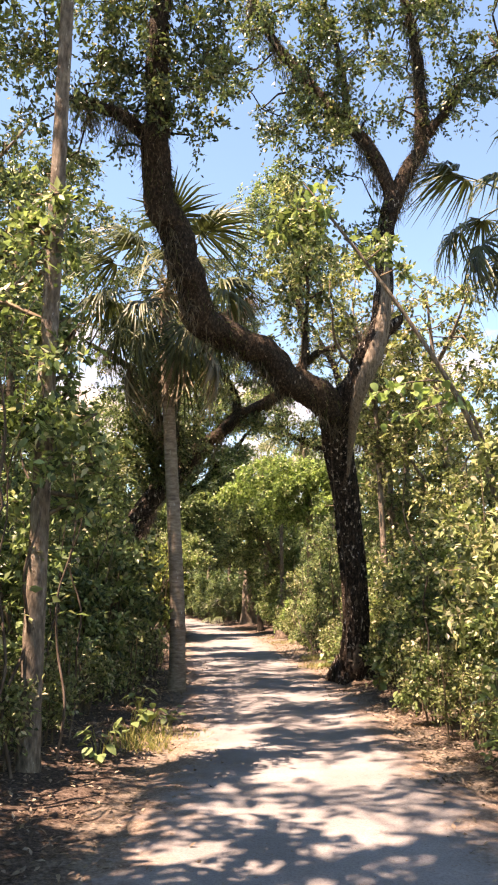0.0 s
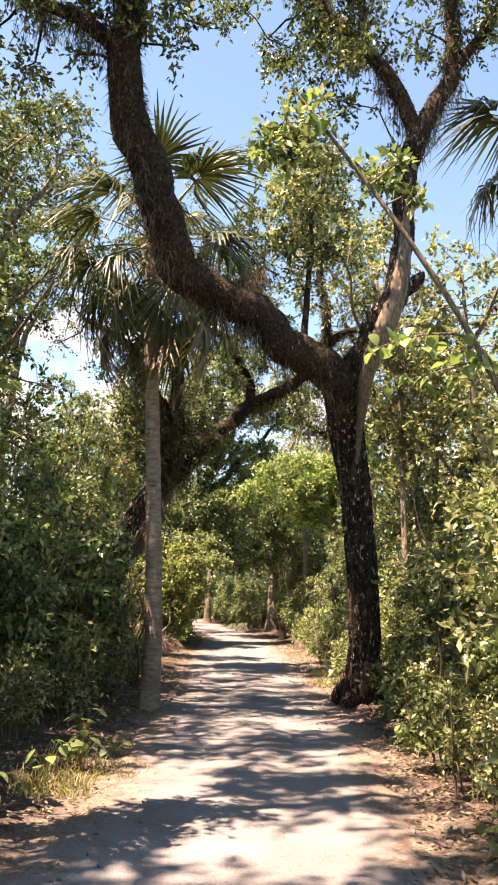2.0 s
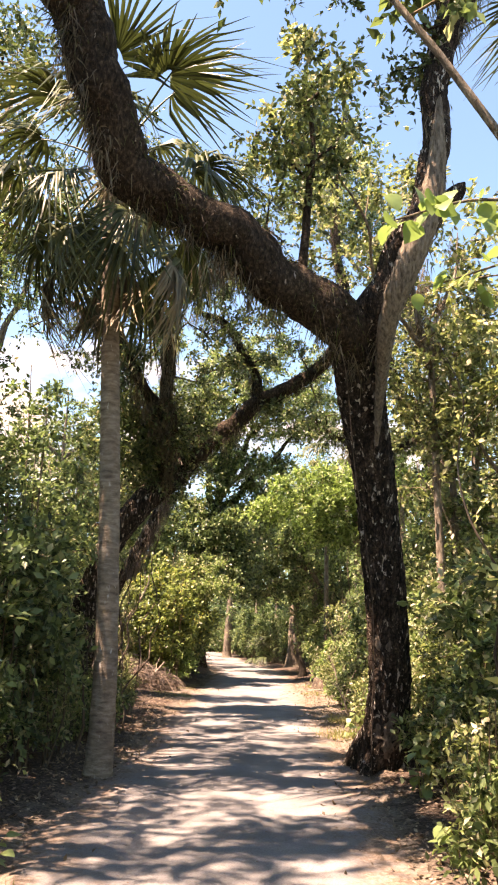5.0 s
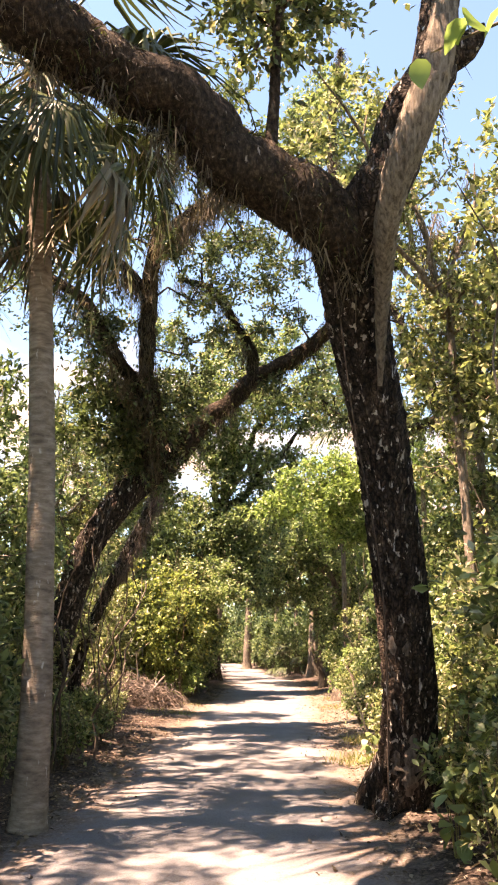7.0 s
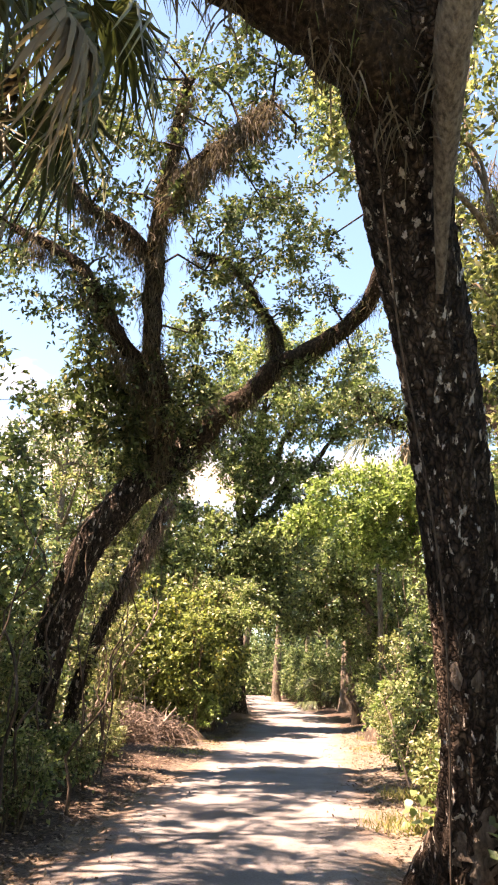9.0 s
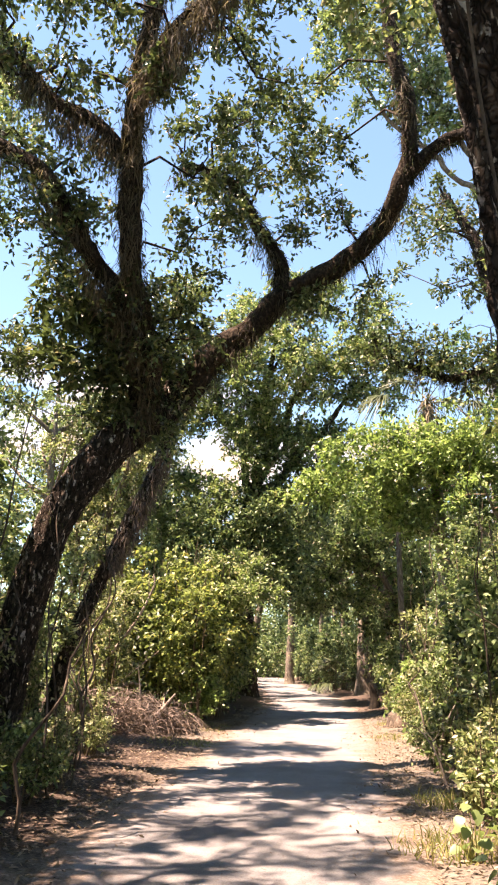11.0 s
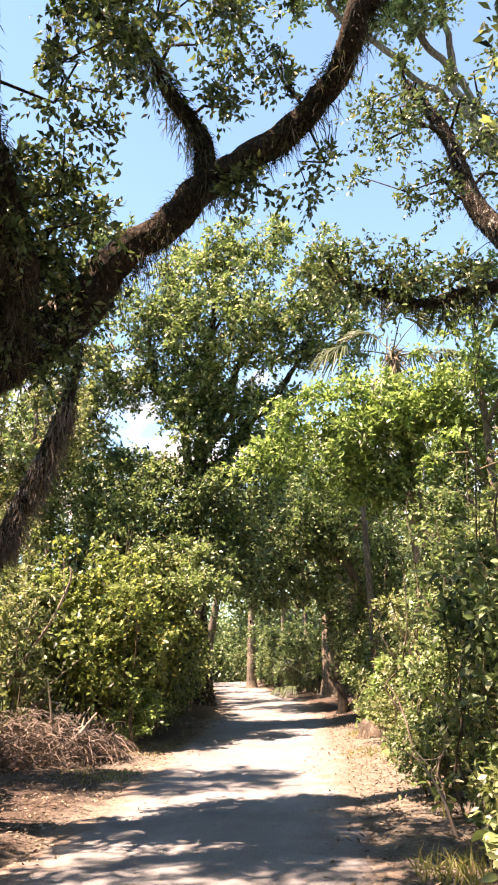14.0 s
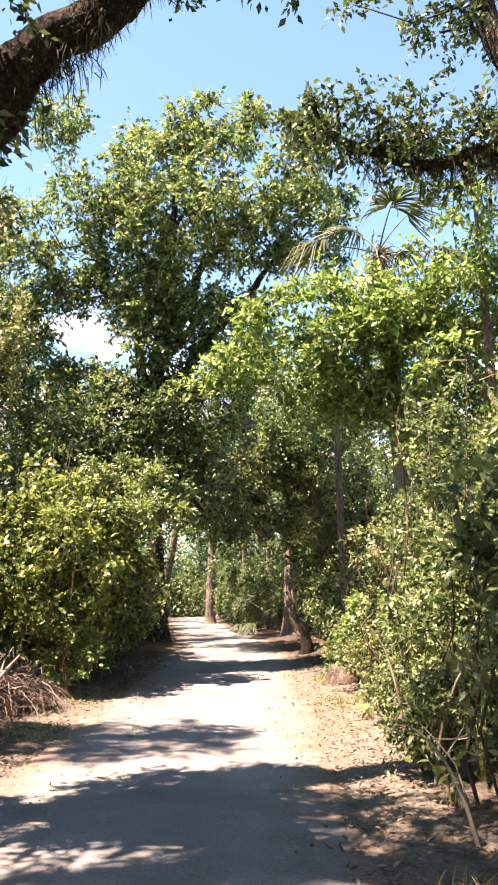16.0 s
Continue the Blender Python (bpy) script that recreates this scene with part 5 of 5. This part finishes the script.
dead_branch([(-4.5, 25.9, 0.5), (-4.1, 25.8, 0.95), (-3.4, 25.8, 1.5)], 0.03, 2, 3)
dead_branch([(-3.7, 24.6, 0.1), (-3.2, 24.9, 0.35), (-2.85, 25.1, 0.75)], 0.06, 3, 6)
dead_branch([(2.2, 20.6, 0.05), (2.05, 20.8, 0.8), (1.95, 21.2, 1.6)], 0.022, 4, 3)
dead_branch([(1.75, 20.3, 0.05), (2.1, 20.4, 0.25), (2.6, 20.6, 0.5)], 0.022, 5, 2)
dead_branch([(-4.3, 25.9, 0.75), (-4.0, 25.85, 0.9), (-3.7, 25.8, 0.86)], 0.055, 6, 0)
for k, (x, y, r, n, h) in enumerate(((-0.95, 9.2, 0.5, 500, 0.16), (-1.15, 8.4, 0.35, 300, 0.22), (-2.4, 24.0, 0.6, 400, 0.09), (-2.6, 26.9, 0.9, 500, 0.10), (1.05, 26.0, 0.5, 400, 0.12), (1.1, 28.9, 0.5, 400, 0.2), (1.5, 17.4, 0.5, 350, 0.25), (1.6, 19.3, 0.4, 300, 0.25))):
    grass_tuft(x, y, r, n, h, "short straw-coloured grass tuft at the path's edge", GRASS, 80 + k)
for k in range(15):
    woody_vine(-1.95 - 0.5 * pick.random(), 4.6 + 0.5 * k * pick.uniform(0.8, 1.2), pick.uniform(2.0, 4.0), pick.uniform(0.008, 0.02), 500 + k, pick.uniform(-0.15, 0.3))
for k in range(15):
    y = 7.5 + 1.4 * k
    woody_vine(float(right_edge(y)) + pick.uniform(0.3, 1.3), y, pick.uniform(2.0, 3.8), pick.uniform(0.010, 0.022), 540 + k, pick.uniform(-0.5, 0.5))
for k, (x, y, h, r) in enumerate(((-1.98, 5.7, 3.0, 0.035), (-2.05, 5.9, 2.8, 0.03), (-1.95, 5.5, 2.4, 0.022), (-2.1, 6.3, 3.2, 0.04), (-1.9, 6.6, 4.2, 0.018), (-1.75, 7.4, 3.8, 0.014), (-1.8, 8.1, 3.5, 0.012))):
    woody_vine(x, y, h, r, 600 + k, 0.06)
for k in range(20):
    y = 18.0 + 0.62 * k
    woody_vine(float(right_edge(y)) + pick.uniform(0.15, 0.9), y, pick.uniform(1.4, 3.2), pick.uniform(0.009, 0.020), 680 + k, pick.uniform(-0.5, 0.4))
for k, (x, y, dx, h) in enumerate(((1.75, 19.2, 0.5, 0.9), (1.6, 20.2, -0.3, 0.7), (1.95, 20.9, 0.4, 1.3), (1.55, 21.6, 0.35, 1.0), (1.5, 22.8, -0.2, 1.1), (1.85, 18.6, 0.3, 0.6))):
    dead_branch([(x, y, 0.02), (x + 0.3 * dx, y + 0.05, 0.5 * h), (x + 0.8 * dx, y + 0.1, 0.85 * h), (x + 1.4 * dx, y + 0.1, h)], 0.016, 90 + k, 4, "thin bleached dead stem arching out of the undergrowth")
for k in range(12):
    y = 14.6 + 0.62 * k
    woody_vine(float(left_edge(y)) - pick.uniform(0.0, 0.9), y, pick.uniform(2.0, 5.0), pick.uniform(0.010, 0.024), 640 + k, pick.uniform(-0.3, 0.6))
stump = tube([(0, 0, -0.05, 0.22), (0.02, 0, 0.15, 0.15), (0.0, 0.02, 0.35, 0.12), (-0.05, 0, 0.55, 0.08), (-0.12, 0, 0.72, 0.02)], 14, 0.05, 0.12, 9)
st = tagged(new("stump", mesh("stump", *stump, CHAR, True)), "small black rotten stump at the path's edge", "stump")
st.location = (0.42, 35.0, 0.03)
mound = tube([(0, 0, -0.08, 0.30), (0.02, 0, 0.06, 0.24), (0.0, 0.03, 0.17, 0.19), (0.03, 0.02, 0.27, 0.14), (0.04, 0.02, 0.30, 0.03)], 16, 0.04, 0.12, 19)
st = tagged(new("stump", mesh("stump", *mound, VINE_BARK, True)), "low reddish-brown rotted stump at the path's edge", "stump")
st.location = (1.05, 28.2, 0.02)
palm("low palmetto with dark fans and one pale dry frond", [(-0.7, 45.6, 0, 0.12), (-0.7, 45.6, 0.3, 0.12), (-0.7, 45.6, 0.5, 0.1)], 9, 3, 1.2, 8)
palm("low palmetto of dark green fans beside the path", [(-1.3, 48.5, 0, 0.12), (-1.3, 48.5, 0.3, 0.12), (-1.3, 48.5, 0.45, 0.1)], 9, 1, 1.2, 9)


# ---- the wood in the distance ----
def far_wood(name, x0, x1, y0, y1, h, n, size, mat, seed):
    g = np.random.default_rng(seed)
    x, y = g.uniform(x0, x1, n), g.uniform(y0, y1, n)
    gap = np.where(y > 48, 0.3, 2.2)
    keep = (x < left_edge(y) - gap) | (x > right_edge(y) + gap) | (y > 72)
    x, y = x[keep], y[keep]
    m = len(x)
    top = h * (0.62 + 0.22 * np.sin(0.55 * x + seed) * np.sin(0.4 * y + 2) + 0.16 * np.sin(1.7 * x + 0.9 * y))
    z = top * g.uniform(0, 1, m)
    v = leaves(np.stack([x, y, z], 1), g.normal(0, 1, (m, 3)), g.normal(0, 0.6, (m, 3)) + [0, 0, 0.9], size * g.uniform(0.6, 1.2, m), size * 0.55)
    tagged(new(name, mesh(name, *v, mat)), "dense green leaves of the wood farther off", "woods", kind="stuff")


far_wood("far_woods", -34, 16, 62, 100, 10.0, 44000, 0.42, DEEP_LEAF, 1)
far_wood("far_woods", -13, -5, 5, 62, 5.5, 26000, 0.24, BUSH_LEAF, 2)
far_wood("far_woods", 4, 12, 4, 62, 6.0, 26000, 0.24, OLIVE_LEAF, 3)
far_wood("far_woods", -9, 6, 44, 64, 7.0, 16000, 0.28, DEEP_LEAF, 4)
far_wood("far_woods", -20, 4, 72, 84, 6.0, 18000, 0.34, DEEP_LEAF, 5)
far_wood("far_woods", -22, -6, 60, 78, 11.5, 30000, 0.34, DEEP_LEAF, 6)


def cloud_bank():
    """A curved sheet far off, low above the trees, that carries the clouds."""
    az, el = np.meshgrid(np.radians(np.linspace(-60, 60, 81)), np.radians(np.linspace(2, 34, 25)), indexing="ij")
    v = 800 * np.stack([np.sin(az) * np.cos(el), np.cos(az) * np.cos(el), np.sin(el)], -1).reshape(-1, 3)
    i, j = np.meshgrid(np.arange(80), np.arange(24), indexing="ij")
    k = (i * 25 + j).ravel()
    me = mesh("cloud_bank", v, np.stack([k, k + 1, k + 26, k + 25], 1), CLOUD, True)
    e, a = np.degrees(el), np.degrees(az)
    cover = 0.28 * np.exp(-((e - 12) / 8) ** 2) + 0.14 * np.exp(-((a + 20) / 12) ** 2) * np.exp(-((e - 18) / 6) ** 2) - 0.12 * np.clip((e - 22) / 6, 0, 1)
    me.attributes.new("cover", "FLOAT", "POINT").data.foreach_set("value", cover.astype(np.float32).ravel())
    ob = tagged(new("backdrop", me), "white fair-weather clouds low in a blue sky", "clouds", kind="structure")
    ob.visible_shadow = False


cloud_bank()
